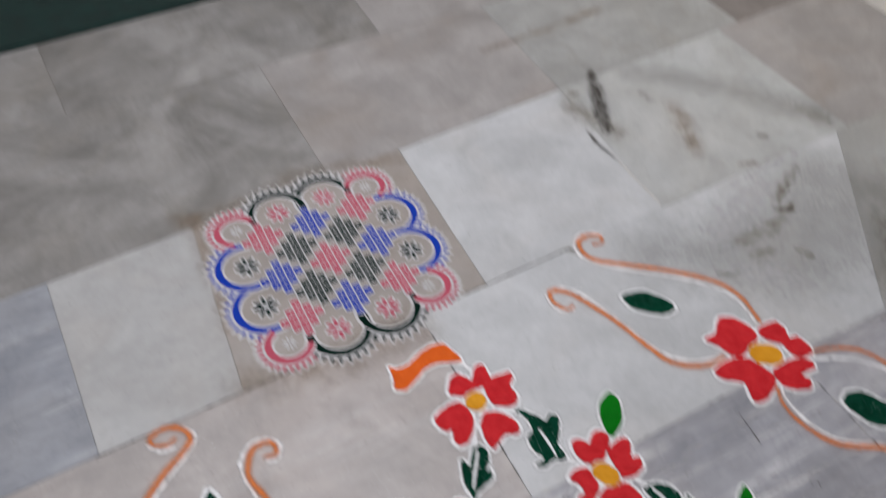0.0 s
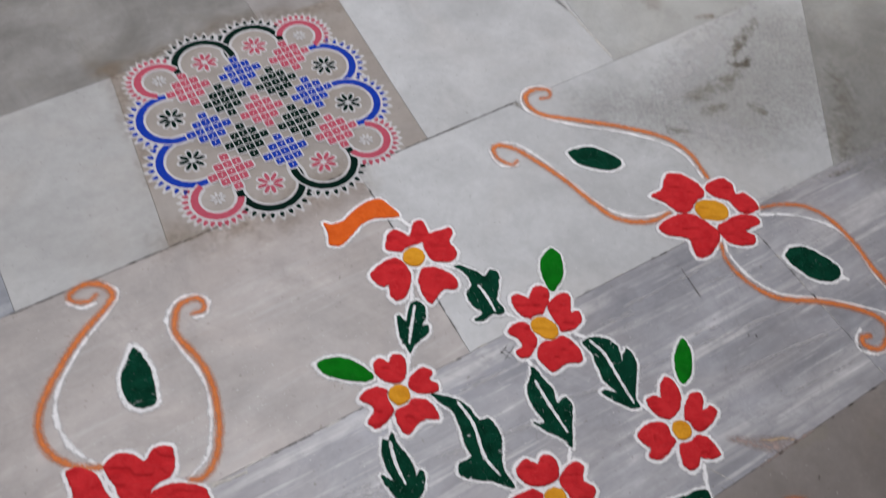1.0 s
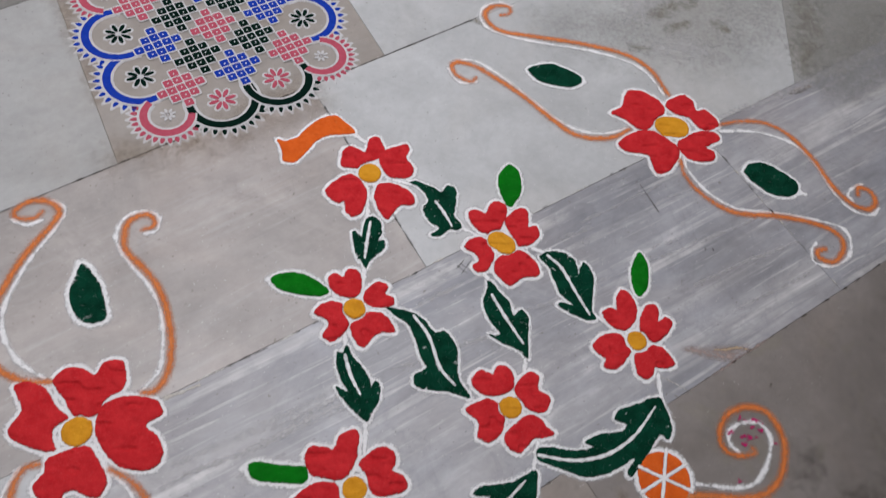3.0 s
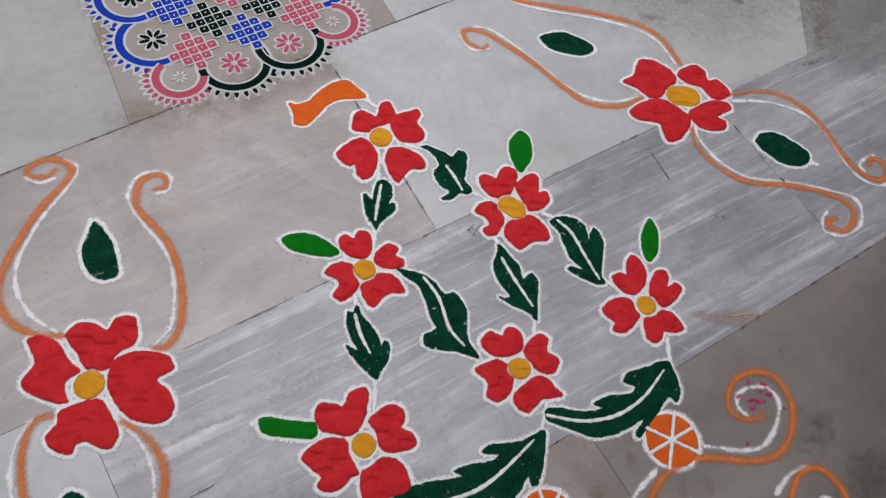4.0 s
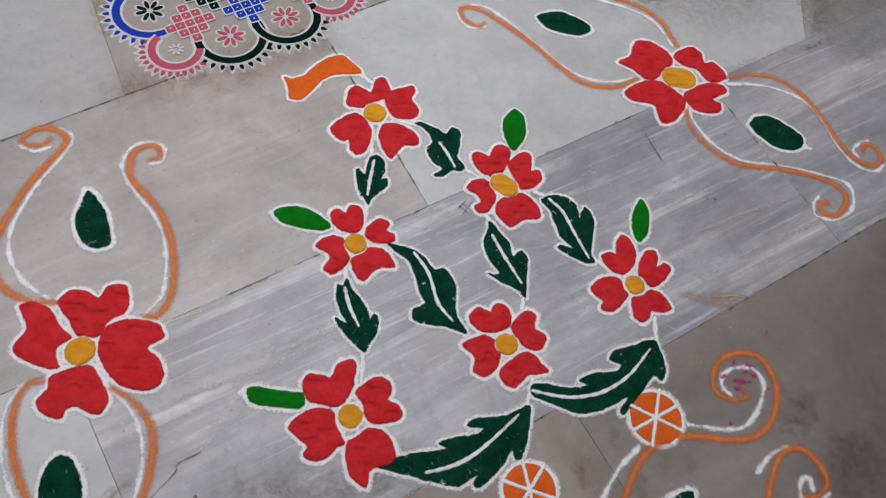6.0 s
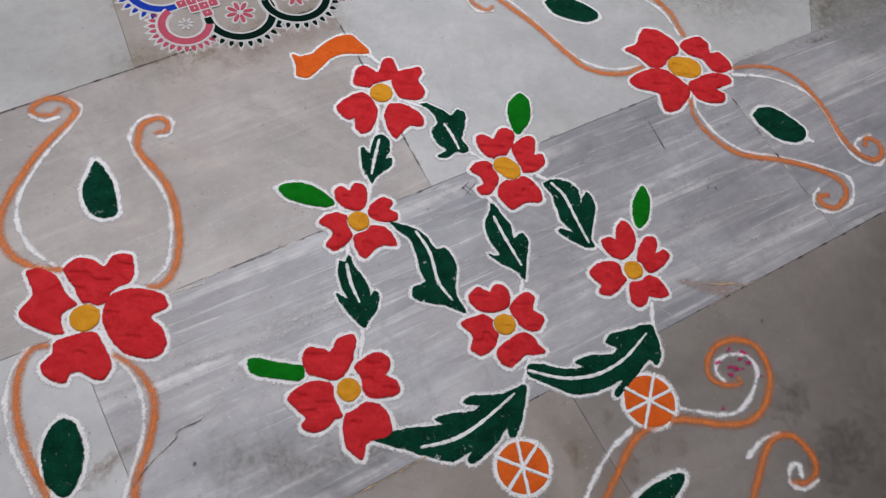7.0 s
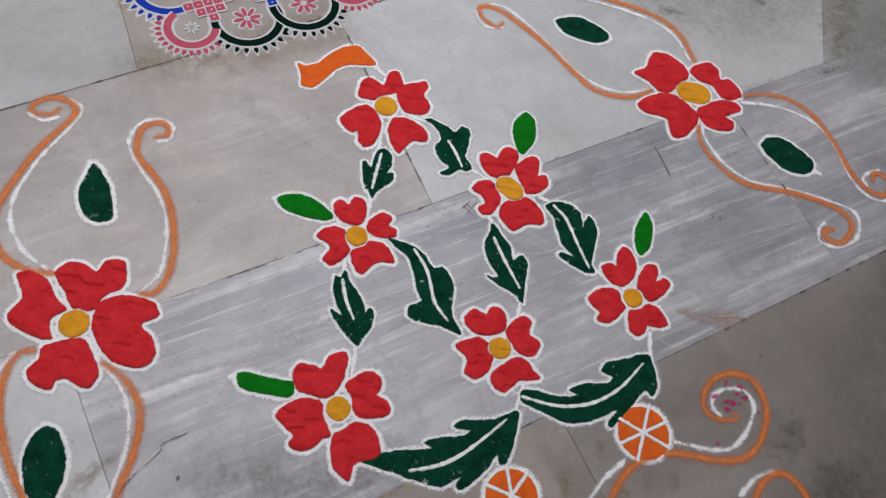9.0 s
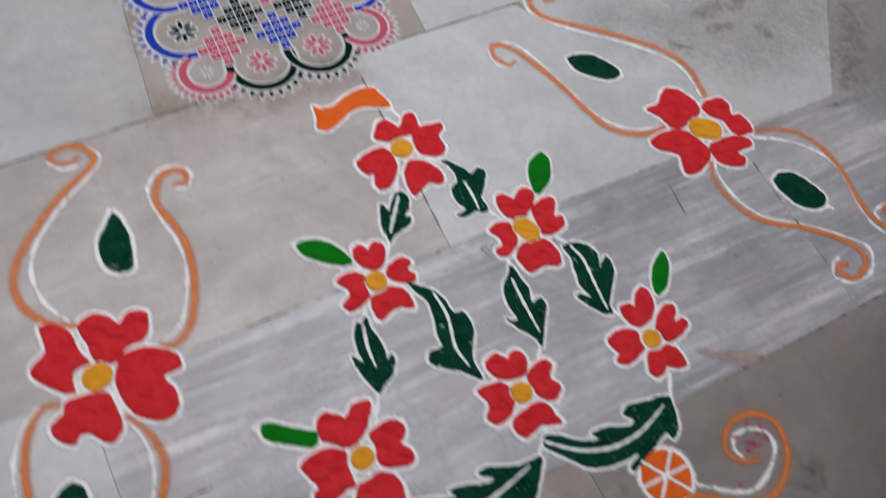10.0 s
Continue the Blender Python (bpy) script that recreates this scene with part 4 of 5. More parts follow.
                t = np.clip((px * dx + py * dy) / (dx * dx + dy * dy), 0, 1)
                r1 = v[5] if kind == "cone" else v[4]
                e = np.hypot(px - t * dx, py - t * dy) - (v[4] + t * (r1 - v[4]))
            d[i0:i1, j0:j1] = np.minimum(d[i0:i1, j0:j1], e)
        return d
    def lines(x, y):
        return ground(x, y, grid)
    lines.box = (-0.28, -0.28, 0.28, 0.28)
    heap("white_grid", lines, PAINT["white"], m, lift + 0.0017, 0.00025, "white painted grid lines", cell=0.0015, rag=0.0012, soft=0.0006, slope=0.002)
    ground.box = (-0.36, -0.36, 0.36, 0.36)
    heap("white_ground", ground, PAINT["white"], m, lift - 0.0002, 0.00025, "white painted outlines", cell=0.0015, rag=0.0012, soft=0.0006, slope=0.002)


medallion()


# ---- the drawings of powder ----
def flower(x, y, r, stretch, label, petals):
    """Petals drawn round a heaped centre, each edged with white."""
    f = thing("rangoli_flower", x, y, label, "rangoli flower", "powder flowers of the rangoli")
    z = level()
    sx, sy = stretch
    middle = chain([(-sx, -sy, r), (sx, sy + 0.0005, r)])
    shapes = [grown(outline(p), 0.0013) for p in petals]
    heap("white_border", union([grown(s, 0.0078) for s in shapes] + [grown(middle, 0.007)], 0.003), WHITE, f, z, 0.0009,
         "white powder border", rag=0.0055, soft=0.008)
    for s in shapes:
        heap("petal", minus(s, grown(middle, 0.0035)), RED, f, z + 0.0009, 0.0044, "red powder petal", cell=0.0017, rag=0.0045, soft=0.0032, dents=0.8)
    heap("flower_centre", middle, YELLOW, f, z + 0.0010, 0.0036, "golden yellow powder centre", cell=0.0015, rag=0.004, soft=0.003, dents=0.6)
    return f


def leaf(x, y, label, rim, vein):
    """A serrated leaf whose white midrib shows through a gap in the blade."""
    f = thing("rangoli_leaf", x, y, label, "rangoli leaf", "serrated powder leaves of the rangoli")
    z = level()
    shape = grown(outline(rim), 0.0009)
    run = [tuple(p) for p in curve([(a, b, 0.0) for a, b in vein], 6)]
    n = len(run) - 1
    rib = chain([(a, b, 0.0017 + 0.0016 * math.sin(math.pi * (0.15 + 0.8 * k / n)) + 0.0006 * math.sin(k * 2.3)) for k, (a, b, _) in enumerate(run)])
    heap("white_border", grown(shape, 0.0058), WHITE, f, z, 0.0008, "white powder border", rag=0.0055, soft=0.008)
    heap("blade", minus(shape, grown(rib, -0.0006)), DARK_GREEN, f, z + 0.0008, 0.0022, "dark green powder blade", cell=0.0016, rag=0.0045, soft=0.0032)
    heap("leaf_vein", rib, WHITE, f, z + 0.0014, 0.0012, "white powder vein", cell=0.0014, rag=0.0045, soft=0.005)
    return f


def plain_leaf(ax, ay, bx, by, w, label, mat, border, blunt=0.0, tip=0.0, taper=0.0):
    """An almond-shaped leaf from a to b, half as wide as w twice over."""
    f = thing("rangoli_leaf", (ax + bx) / 2, (ay + by) / 2, label, "rangoli leaf", "plain powder leaves of the rangoli")
    z = level()
    dx, dy = (bx - ax), (by - ay)
    length = math.hypot(dx, dy)
    kept = []
    for k in range(15):
        t = k / 14 * (1 - 0.3 * blunt)
        half = max(0.0022, w * math.sin(math.pi * min(t + 0.02, 0.98)) ** (0.6 + 0.6 * taper * (1 - k / 14)))
        along = max(half * 0.96 - length / 2, min(length / 2 - half * 0.96, (k / 14 - 0.5) * length))
        kept.append((dx / length * along, dy / length * along, half))
    shape = chain(kept)
    edge = grown(shape, border)
    if tip:
        edge = union([edge, chain([(dx * tip * 0.35, dy * tip * 0.35, border), (dx * tip * 0.62, dy * tip * 0.60, 0.006)])], 0.004)
    heap("white_border", edge, WHITE, f, z, 0.0004, "white powder border", rag=0.006, soft=0.010)
    heap("blade", shape, mat, f, z + 0.0006, 0.0024, rag=0.005, soft=0.0035)
    return f


def drawn_leaf(x, y, label, mat, border, rim, tip=None):
    """A plain leaf of one colour, its white border run out to a tip."""
    f = thing("rangoli_leaf", x, y, label, "rangoli leaf", "plain powder leaves of the rangoli")
    z = level()
    shape = grown(outline(rim), 0.0008)
    edge = grown(shape, border)
    if tip:
        edge = union([edge, chain([(tip[0] * 0.8, tip[1] * 0.8, border), (tip[0] * 0.97, tip[1] * 0.97, 0.004)])], 0.006)
    heap("white_border", edge, WHITE, f, z, 0.0008, "white powder border", rag=0.006, soft=0.009)
    heap("blade", shape, mat, f, z + 0.0008, 0.0026, cell=0.0016, rag=0.0045, soft=0.0032, dents=0.4)
    return f


def scroll(x, y, label, lines, width=0.0063):
    f = thing("rangoli_scroll", x, y, label, "rangoli scroll", "orange powder scrolls of the rangoli")
    z = level()
    for kind, points in lines:
        run = curve(points, 6)
        n = len(run) - 1
        if kind == "o":
            strokes = [(p.x, p.y, width * (0.62 + 0.38 * min(1, k / n * 3) * min(1, 0.5 + (1 - k / n) * 3))) for k, p in enumerate(run)]
            heap("orange_line", chain(strokes), RUST, f, z + 0.0002, 0.0003, "dusty orange powder line", rag=0.004, soft=0.016)
        else:
            strokes = [(p.x, p.y, 0.0037 + 0.0010 * math.sin(k * 0.7) + 0.0007 * math.sin(k * 1.9)) for k, p in enumerate(run)]
            heap("white_line", chain(strokes), WHITE, f, z, 0.0003, "thin white powder line", rag=0.005, soft=0.008)
    return f


def orange_slice(x, y, r, turns, label):
    r *= 1.16
    f = thing("rangoli_orange_slice", x, y, label, "orange slice", "powder orange slices of the rangoli")
    z = level()
    disc = chain([(0, 0, r * 0.86), (0.001, 0, r * 0.86)])
    heap("white_rind", chain([(0, 0, r * 1.02), (0.001, 0, r * 1.02)]), WHITE, f, z, 0.0006, "white powder rind", rag=0.006, soft=0.010)
    rays = sorted([a % 360 for a in turns] + [(a + 180) % 360 for a in turns])
    for a, b in zip(rays, rays[1:] + [rays[0] + 360]):
        lo, hi = radians(a), radians(b)

        def wedge(px, py, lo=lo, hi=hi):
            d = disc(px, py)
            d = np.maximum(d, -(np.cos(lo) * py - np.sin(lo) * px) + 0.0028)
            return np.maximum(d, (np.cos(hi) * py - np.sin(hi) * px) + 0.0028)
        wedge.box = disc.box
        heap("segment", wedge, ORANGE, f, z + 0.0006, 0.0016, "orange powder segment", rag=0.0025, soft=0.0015)
    for a in turns:
        c, s = math.cos(radians(a)) * r * 0.95, math.sin(radians(a)) * r * 0.95
        heap("spoke", chain([(-c, -s, 0.0028), (c, s, 0.0028)]), WHITE, f, z + 0.0021, 0.0008, "white powder spoke", rag=0.003, soft=0.002)
    return f


flower(0.084, 0.880, 0.022, (0.000, 0.000), "red powder flower with golden centre under an orange ribbon", [
    [(-0.056, 0.009), (-0.059, 0.042), (-0.045, 0.057), (-0.014, 0.048), (-0.012, 0.082), (0.004, 0.090), (0.020, 0.062), (0.011, 0.040), (-0.010, 0.027), (-0.024, 0.010)],
    [(0.015, 0.035), (0.022, 0.059), (0.045, 0.074), (0.062, 0.084), (0.069, 0.072), (0.064, 0.050), (0.083, 0.029), (0.080, 0.010), (0.059, 0.001), (0.035, 0.003)],
    [(0.017, -0.048), (0.023, -0.022), (0.043, -0.018), (0.075, -0.024), (0.093, -0.045), (0.089, -0.058), (0.070, -0.061), (0.058, -0.076), (0.050, -0.097), (0.041, -0.094), (0.028, -0.076)],
    [(-0.076, -0.054), (-0.061, -0.029), (-0.037, -0.010), (-0.018, -0.019), (-0.002, -0.040), (0.001, -0.060), (-0.003, -0.089), (-0.016, -0.105), (-0.030, -0.097), (-0.038, -0.071), (-0.050, -0.079), (-0.067, -0.070)]])
flower(0.355, 0.766, 0.020, (0.007, -0.004), "red powder flower with golden centre and one upright green leaf", [
    [(-0.068, 0.059), (-0.056, 0.066), (-0.034, 0.059), (-0.028, 0.084), (-0.012, 0.094), (0.004, 0.083), (0.002, 0.055), (-0.007, 0.030), (-0.022, 0.017), (-0.045, 0.021), (-0.062, 0.037)],
    [(0.004, 0.048), (0.014, 0.069), (0.035, 0.086), (0.047, 0.077), (0.048, 0.043), (0.065, 0.049), (0.071, 0.031), (0.056, 0.008), (0.034, 0.000), (0.019, 0.021)],
    [(-0.008, -0.042), (0.004, -0.028), (0.035, -0.013), (0.059, -0.024), (0.073, -0.046), (0.070, -0.061), (0.047, -0.066), (0.033, -0.079), (0.020, -0.089), (0.004, -0.079), (-0.009, -0.062)],
    [(-0.070, -0.022), (-0.060, -0.003), (-0.040, 0.004), (-0.025, -0.007), (-0.014, -0.028), (-0.017, -0.044), (-0.025, -0.064), (-0.041, -0.070), (-0.051, -0.061), (-0.040, -0.048), (-0.049, -0.032)]])
flower(0.099, 0.583, 0.019, (0.000, 0.000), "red powder flower with golden centre on cream and blue-grey marble", [
    [(-0.054, 0.054), (-0.046, 0.064), (-0.029, 0.059), (-0.022, 0.076), (-0.006, 0.075), (0.003, 0.052), (0.002, 0.031), (-0.010, 0.022), (-0.031, 0.023), (-0.049, 0.036)],
    [(0.013, 0.025), (0.020, 0.044), (0.035, 0.060), (0.051, 0.055), (0.049, 0.038), (0.063, 0.032), (0.066, 0.020), (0.050, 0.012), (0.024, 0.012)],
    [(-0.002, -0.034), (0.010, -0.022), (0.022, -0.005), (0.048, -0.002), (0.066, -0.017), (0.075, -0.033), (0.054, -0.036), (0.041, -0.047), (0.027, -0.069), (0.018, -0.067), (0.005, -0.051)],
    [(-0.067, -0.020), (-0.060, -0.004), (-0.043, 0.007), (-0.025, 0.005), (-0.016, -0.016), (-0.006, -0.031), (-0.012, -0.047), (-0.028, -0.067), (-0.045, -0.060), (-0.038, -0.037), (-0.049, -0.025)]])
flower(0.617, 0.600, 0.018, (0.000, 0.000), "red powder flower with golden centre above an orange slice", [
    [(-0.064, 0.047), (-0.050, 0.058), (-0.036, 0.057), (-0.037, 0.080), (-0.028, 0.101), (-0.012, 0.093), (0.000, 0.067), (-0.006, 0.038), (-0.025, 0.019), (-0.048, 0.024)],
    [(0.006, 0.026), (0.011, 0.057), (0.022, 0.075), (0.036, 0.079), (0.042, 0.065), (0.040, 0.044), (0.056, 0.056), (0.067, 0.047), (0.057, 0.026), (0.036, 0.004), (0.019, 0.008)],
    [(-0.006, -0.031), (0.015, -0.020), (0.029, -0.005), (0.047, -0.009), (0.061, -0.024), (0.067, -0.036), (0.049, -0.045), (0.029, -0.046), (0.025, -0.064), (0.012, -0.072), (-0.001, -0.062)],
    [(-0.082, -0.022), (-0.067, -0.002), (-0.046, 0.008), (-0.030, 0.005), (-0.023, -0.012), (-0.015, -0.024), (-0.027, -0.045), (-0.042, -0.060), (-0.062, -0.060), (-0.057, -0.043), (-0.072, -0.036)]])
flower(0.389, 0.440, 0.019, (0.000, 0.000), "red powder flower with golden centre amid the dark leaves", [
    [(-0.070, 0.039), (-0.058, 0.058), (-0.044, 0.057), (-0.032, 0.053), (-0.027, 0.070), (-0.012, 0.073), (0.001, 0.058), (0.001, 0.036), (-0.015, 0.023), (-0.040, 0.017), (-0.060, 0.025)],
    [(0.006, 0.034), (0.017, 0.056), (0.034, 0.069), (0.047, 0.062), (0.046, 0.038), (0.067, 0.027), (0.063, 0.007), (0.050, -0.002), (0.029, 0.004), (0.016, 0.018)],
    [(-0.004, -0.046), (0.012, -0.027), (0.033, -0.010), (0.051, -0.013), (0.062, -0.026), (0.076, -0.036), (0.059, -0.044), (0.041, -0.049), (0.029, -0.065), (0.019, -0.075), (0.005, -0.073), (-0.005, -0.061)],
    [(-0.076, -0.015), (-0.062, -0.003), (-0.039, 0.009), (-0.019, -0.002), (-0.011, -0.025), (-0.016, -0.049), (-0.033, -0.064), (-0.051, -0.059), (-0.050, -0.040), (-0.055, -0.029), (-0.068, -0.022)]])
flower(0.146, 0.270, 0.019, (0.000, 0.000), "larger red powder flower with golden centre on blue-grey marble", [
    [(-0.085, 0.044), (-0.077, 0.057), (-0.054, 0.059), (-0.045, 0.056), (-0.038, 0.066), (-0.035, 0.084), (-0.013, 0.094), (-0.006, 0.078), (-0.006, 0.047), (-0.012, 0.026), (-0.024, 0.013), (-0.047, 0.013), (-0.071, 0.015), (-0.081, 0.028)],
    [(0.003, 0.039), (0.011, 0.054), (0.026, 0.068), (0.041, 0.072), (0.056, 0.064), (0.057, 0.046), (0.054, 0.036), (0.072, 0.030), (0.081, 0.017), (0.075, 0.006), (0.042, -0.006), (0.027, 0.001), (0.018, 0.022)],
    [(0.005, -0.042), (0.019, -0.031), (0.031, -0.017), (0.048, -0.015), (0.066, -0.023), (0.080, -0.046), (0.078, -0.061), (0.060, -0.070), (0.045, -0.081), (0.045, -0.105), (0.037, -0.105), (0.018, -0.093), (0.007, -0.071)],
    [(-0.091, -0.035), (-0.085, -0.020), (-0.067, -0.003), (-0.045, 0.004), (-0.026, 0.001), (-0.023, -0.015), (-0.003, -0.044), (-0.012, -0.052), (-0.023, -0.070), (-0.043, -0.079), (-0.060, -0.073), (-0.056, -0.059), (-0.073, -0.048)]])
flower(-0.296, 0.303, 0.023, (0.000, 0.000), "large lumpy red powder flower between two pairs of scrolls", [
    [(-0.062, 0.075), (-0.049, 0.097), (-0.027, 0.101), (-0.001, 0.093), (0.007, 0.118), (0.033, 0.123), (0.048, 0.085), (0.026, 0.059), (0.018, 0.031), (-0.010, 0.024), (-0.035, 0.050)],
    [(-0.116, 0.059), (-0.100, 0.067), (-0.073, 0.062), (-0.045, 0.034), (-0.022, 0.020), (-0.037, 0.003), (-0.035, -0.016), (-0.023, -0.032), (-0.045, -0.034), (-0.086, -0.025), (-0.101, -0.010), (-0.090, 0.021), (-0.105, 0.043)],
    [(0.025, 0.020), (0.027, 0.049), (0.063, 0.067), (0.101, 0.066), (0.119, 0.047), (0.097, 0.024), (0.125, 0.005), (0.137, -0.024), (0.125, -0.042), (0.086, -0.045), (0.052, -0.026), (0.031, -0.001)],
    [(-0.027, -0.046), (0.019, -0.021), (0.042, -0.038), (0.066, -0.070), (0.061, -0.092), (0.045, -0.093), (0.024, -0.086), (0.009, -0.095), (0.007, -0.110), (-0.022, -0.105), (-0.035, -0.089), (-0.026, -0.067)]])
flower(0.711, 1.125, 0.027, (0.011, 0.001), "large red powder flower with wide oval centre between scrolls", [
    [(-0.134, 0.014), (-0.109, 0.035), (-0.103, 0.064), (-0.094, 0.085), (-0.065, 0.089), (-0.032, 0.074), (-0.014, 0.046), (-0.036, 0.011), (-0.055, -0.015), (-0.080, -0.018), (-0.102, 0.001)],
    [(-0.009, 0.056), (0.002, 0.080), (0.033, 0.098), (0.052, 0.085), (0.057, 0.057), (0.078, 0.065), (0.099, 0.048), (0.106, 0.027), (0.086, 0.011), (0.064, 0.010), (0.042, 0.037), (0.015, 0.040)],
    [(-0.119, -0.074), (-0.104, -0.048), (-0.067, -0.024), (-0.034, -0.022), (-0.003, -0.043), (0.013, -0.060), (0.007, -0.085), (-0.014, -0.120), (-0.037, -0.131), (-0.047, -0.115), (-0.053, -0.089), (-0.077, -0.085), (-0.101, -0.087)],
    [(0.011, -0.045), (0.030, -0.022), (0.067, 0.002), (0.099, 0.002), (0.104, -0.015), (0.071, -0.041), (0.089, -0.052), (0.087, -0.071), (0.067, -0.081), (0.036, -0.080), (0.018, -0.065)]])
leaf(0.104, 0.726, "small dark green powder leaf joining two red flowers",
    [(-0.033, 0.012), (-0.028, 0.017), (-0.014, 0.007), (-0.013, 0.027), (-0.011, 0.046), (-0.002, 0.055), (0.013, 0.048), (0.021, 0.023), (0.016, 0.002), (0.028, 0.008), (0.030, -0.010), (0.018, -0.027), (0.008, -0.040), (0.003, -0.057), (-0.005, -0.046), (-0.014, -0.041), (-0.024, -0.016)],
    [(-0.003, 0.042), (-0.003, -0.006), (-0.002, -0.037)])
leaf(0.225, 0.827, "dark green powder leaf with pointed lobes beside the topmost flower",
    [(-0.061, 0.047), (-0.047, 0.051), (-0.017, 0.043), (0.005, 0.034), (0.014, 0.052), (0.028, 0.049), (0.034, 0.029), (0.032, -0.013), (0.048, -0.035), (0.043, -0.046), (0.027, -0.049), (0.012, -0.064), (-0.007, -0.067), (0.009, -0.049), (-0.010, -0.039), (-0.027, -0.012), (-0.019, 0.007), (-0.025, 0.025), (-0.044, 0.041)],
    [(-0.006, 0.011), (0.013, -0.012), (0.031, -0.040)])
leaf(0.371, 0.606, "dark green powder leaf with white vein on blue-grey marble",
    [(-0.036, 0.074), (-0.015, 0.054), (0.004, 0.034), (0.014, 0.007), (0.027, 0.022), (0.041, 0.009), (0.041, -0.027), (0.044, -0.070), (0.026, -0.057), (0.001, -0.049), (-0.028, -0.036), (-0.006, -0.033), (-0.030, -0.003), (-0.042, 0.027), (-0.037, 0.053)],
    [(-0.028, 0.045), (-0.001, 0.004), (0.034, -0.043)])
leaf(0.493, 0.697, "dark green powder leaf with white midrib beside a bright green one",
    [(-0.063, 0.051), (-0.047, 0.064), (-0.019, 0.068), (0.005, 0.054), (0.013, 0.023), (0.022, 0.052), (0.035, 0.039), (0.042, 0.019), (0.039, -0.014), (0.038, -0.046), (0.045, -0.064), (0.027, -0.068), (0.002, -0.061), (-0.024, -0.049), (-0.021, -0.041), (0.004, -0.043), (-0.020, -0.023), (-0.033, 0.005), (-0.045, 0.031)],
    [(-0.048, 0.056), (-0.021, 0.034), (0.005, -0.010), (0.035, -0.058)])
leaf(0.235, 0.527, "long dark green powder leaf bending between two flowers",
    [(-0.081, 0.067), (-0.060, 0.067), (-0.033, 0.064), (-0.009, 0.052), (0.011, 0.031), (0.026, 0.038), (0.043, 0.024), (0.054, -0.002), (0.059, -0.046), (0.084, -0.080), (0.044, -0.073), (0.009, -0.076), (-0.013, -0.069), (-0.015, -0.053), (0.004, -0.037), (-0.009, -0.018), (-0.021, 0.014), (-0.036, 0.040), (-0.058, 0.053)],
    [(-0.030, 0.059), (0.001, 0.023), (0.026, -0.032), (0.055, -0.061)])
leaf(0.123, 0.447, "dark green three-pointed powder leaf above the larger flower",
    [(-0.041, 0.049), (-0.031, 0.049), (-0.027, 0.064), (-0.013, 0.044), (0.005, 0.027), (0.019, 0.010), (0.026, -0.008), (0.030, 0.006), (0.038, 0.002), (0.041, -0.025), (0.032, -0.049), (0.028, -0.064), (0.012, -0.057), (-0.010, -0.039), (-0.034, -0.013), (-0.009, -0.020), (-0.027, 0.002), (-0.038, 0.027)],
    [(-0.027, 0.046), (-0.012, 0.011), (0.009, -0.020)])
leaf(0.350, 0.246, "large ragged dark green powder leaf reaching an orange slice",
    [(-0.148, -0.048), (-0.115, -0.028), (-0.076, -0.014), (-0.041, -0.003), (-0.056, 0.003), (-0.030, 0.017), (0.002, 0.027), (0.015, 0.041), (-0.015, 0.040), (0.003, 0.055), (0.049, 0.067), (0.085, 0.091), (0.089, 0.063), (0.086, 0.028), (0.080, 0.002), (0.070, -0.001), (0.064, 0.016), (0.051, -0.013), (0.035, -0.035), (0.015, -0.057), (0.007, -0.050), (0.012, -0.036), (-0.017, -0.058), (-0.063, -0.058), (-0.110, -0.053)],
    [(-0.070, -0.046), (-0.036, -0.032), (-0.006, -0.013), (0.027, 0.020), (0.070, 0.073)])
leaf(0.571, 0.405, "long curved dark green powder leaf with thick white vein",
    [(-0.132, -0.031), (-0.106, -0.025), (-0.070, -0.027), (-0.036, -0.015), (-0.052, -0.009), (-0.023, 0.010), (0.012, 0.018), (0.023, 0.034), (0.001, 0.039), (0.010, 0.057), (0.045, 0.074), (0.080, 0.091), (0.094, 0.069), (0.102, 0.038), (0.095, 0.017), (0.081, 0.025), (0.063, -0.003), (0.029, -0.055), (0.023, -0.048), (0.036, -0.022), (-0.008, -0.053), (-0.052, -0.066), (-0.092, -0.059), (-0.130, -0.049)],
    [(-0.131, -0.041), (-0.079, -0.043), (-0.039, -0.035), (-0.001, -0.017), (0.038, 0.018), (0.074, 0.072)])
drawn_leaf(0.365, 0.902, "bright green powder leaf above a red flower", GREEN, 0.0062,
           [(-0.006, 0.052), (0.011, 0.044), (0.020, 0.019), (0.020, -0.010), (0.009, -0.042), (-0.001, -0.050), (-0.011, -0.034), (-0.024, -0.004), (-0.022, 0.026)], None)
drawn_leaf(-0.005, 0.615, "bright green powder leaf pointing at a red flower", GREEN, 0.0068,
           [(-0.051, 0.002), (-0.038, 0.016), (-0.015, 0.022), (0.014, 0.018), (0.047, 0.001), (0.051, -0.010), (0.030, -0.018), (-0.005, -0.019), (-0.034, -0.013)], (-0.061, 0.003))
drawn_leaf(0.024, 0.280, "bright green blunt powder leaf beside the larger flower", GREEN, 0.0075,
           [(-0.047, 0.006), (-0.032, 0.013), (-0.007, 0.011), (0.024, 0.013), (0.041, 0.014), (0.045, -0.001), (0.038, -0.012), (0.006, -0.014), (-0.025, -0.015), (-0.041, -0.010)], (-0.062, -0.000))
drawn_leaf(0.627, 0.740, "narrow bright green powder leaf over a red flower", GREEN, 0.0065,
           [(0.000, 0.051), (0.012, 0.035), (0.017, 0.006), (0.011, -0.026), (-0.001, -0.045), (-0.011, -0.036), (-0.017, -0.008), (-0.013, 0.024)], None)
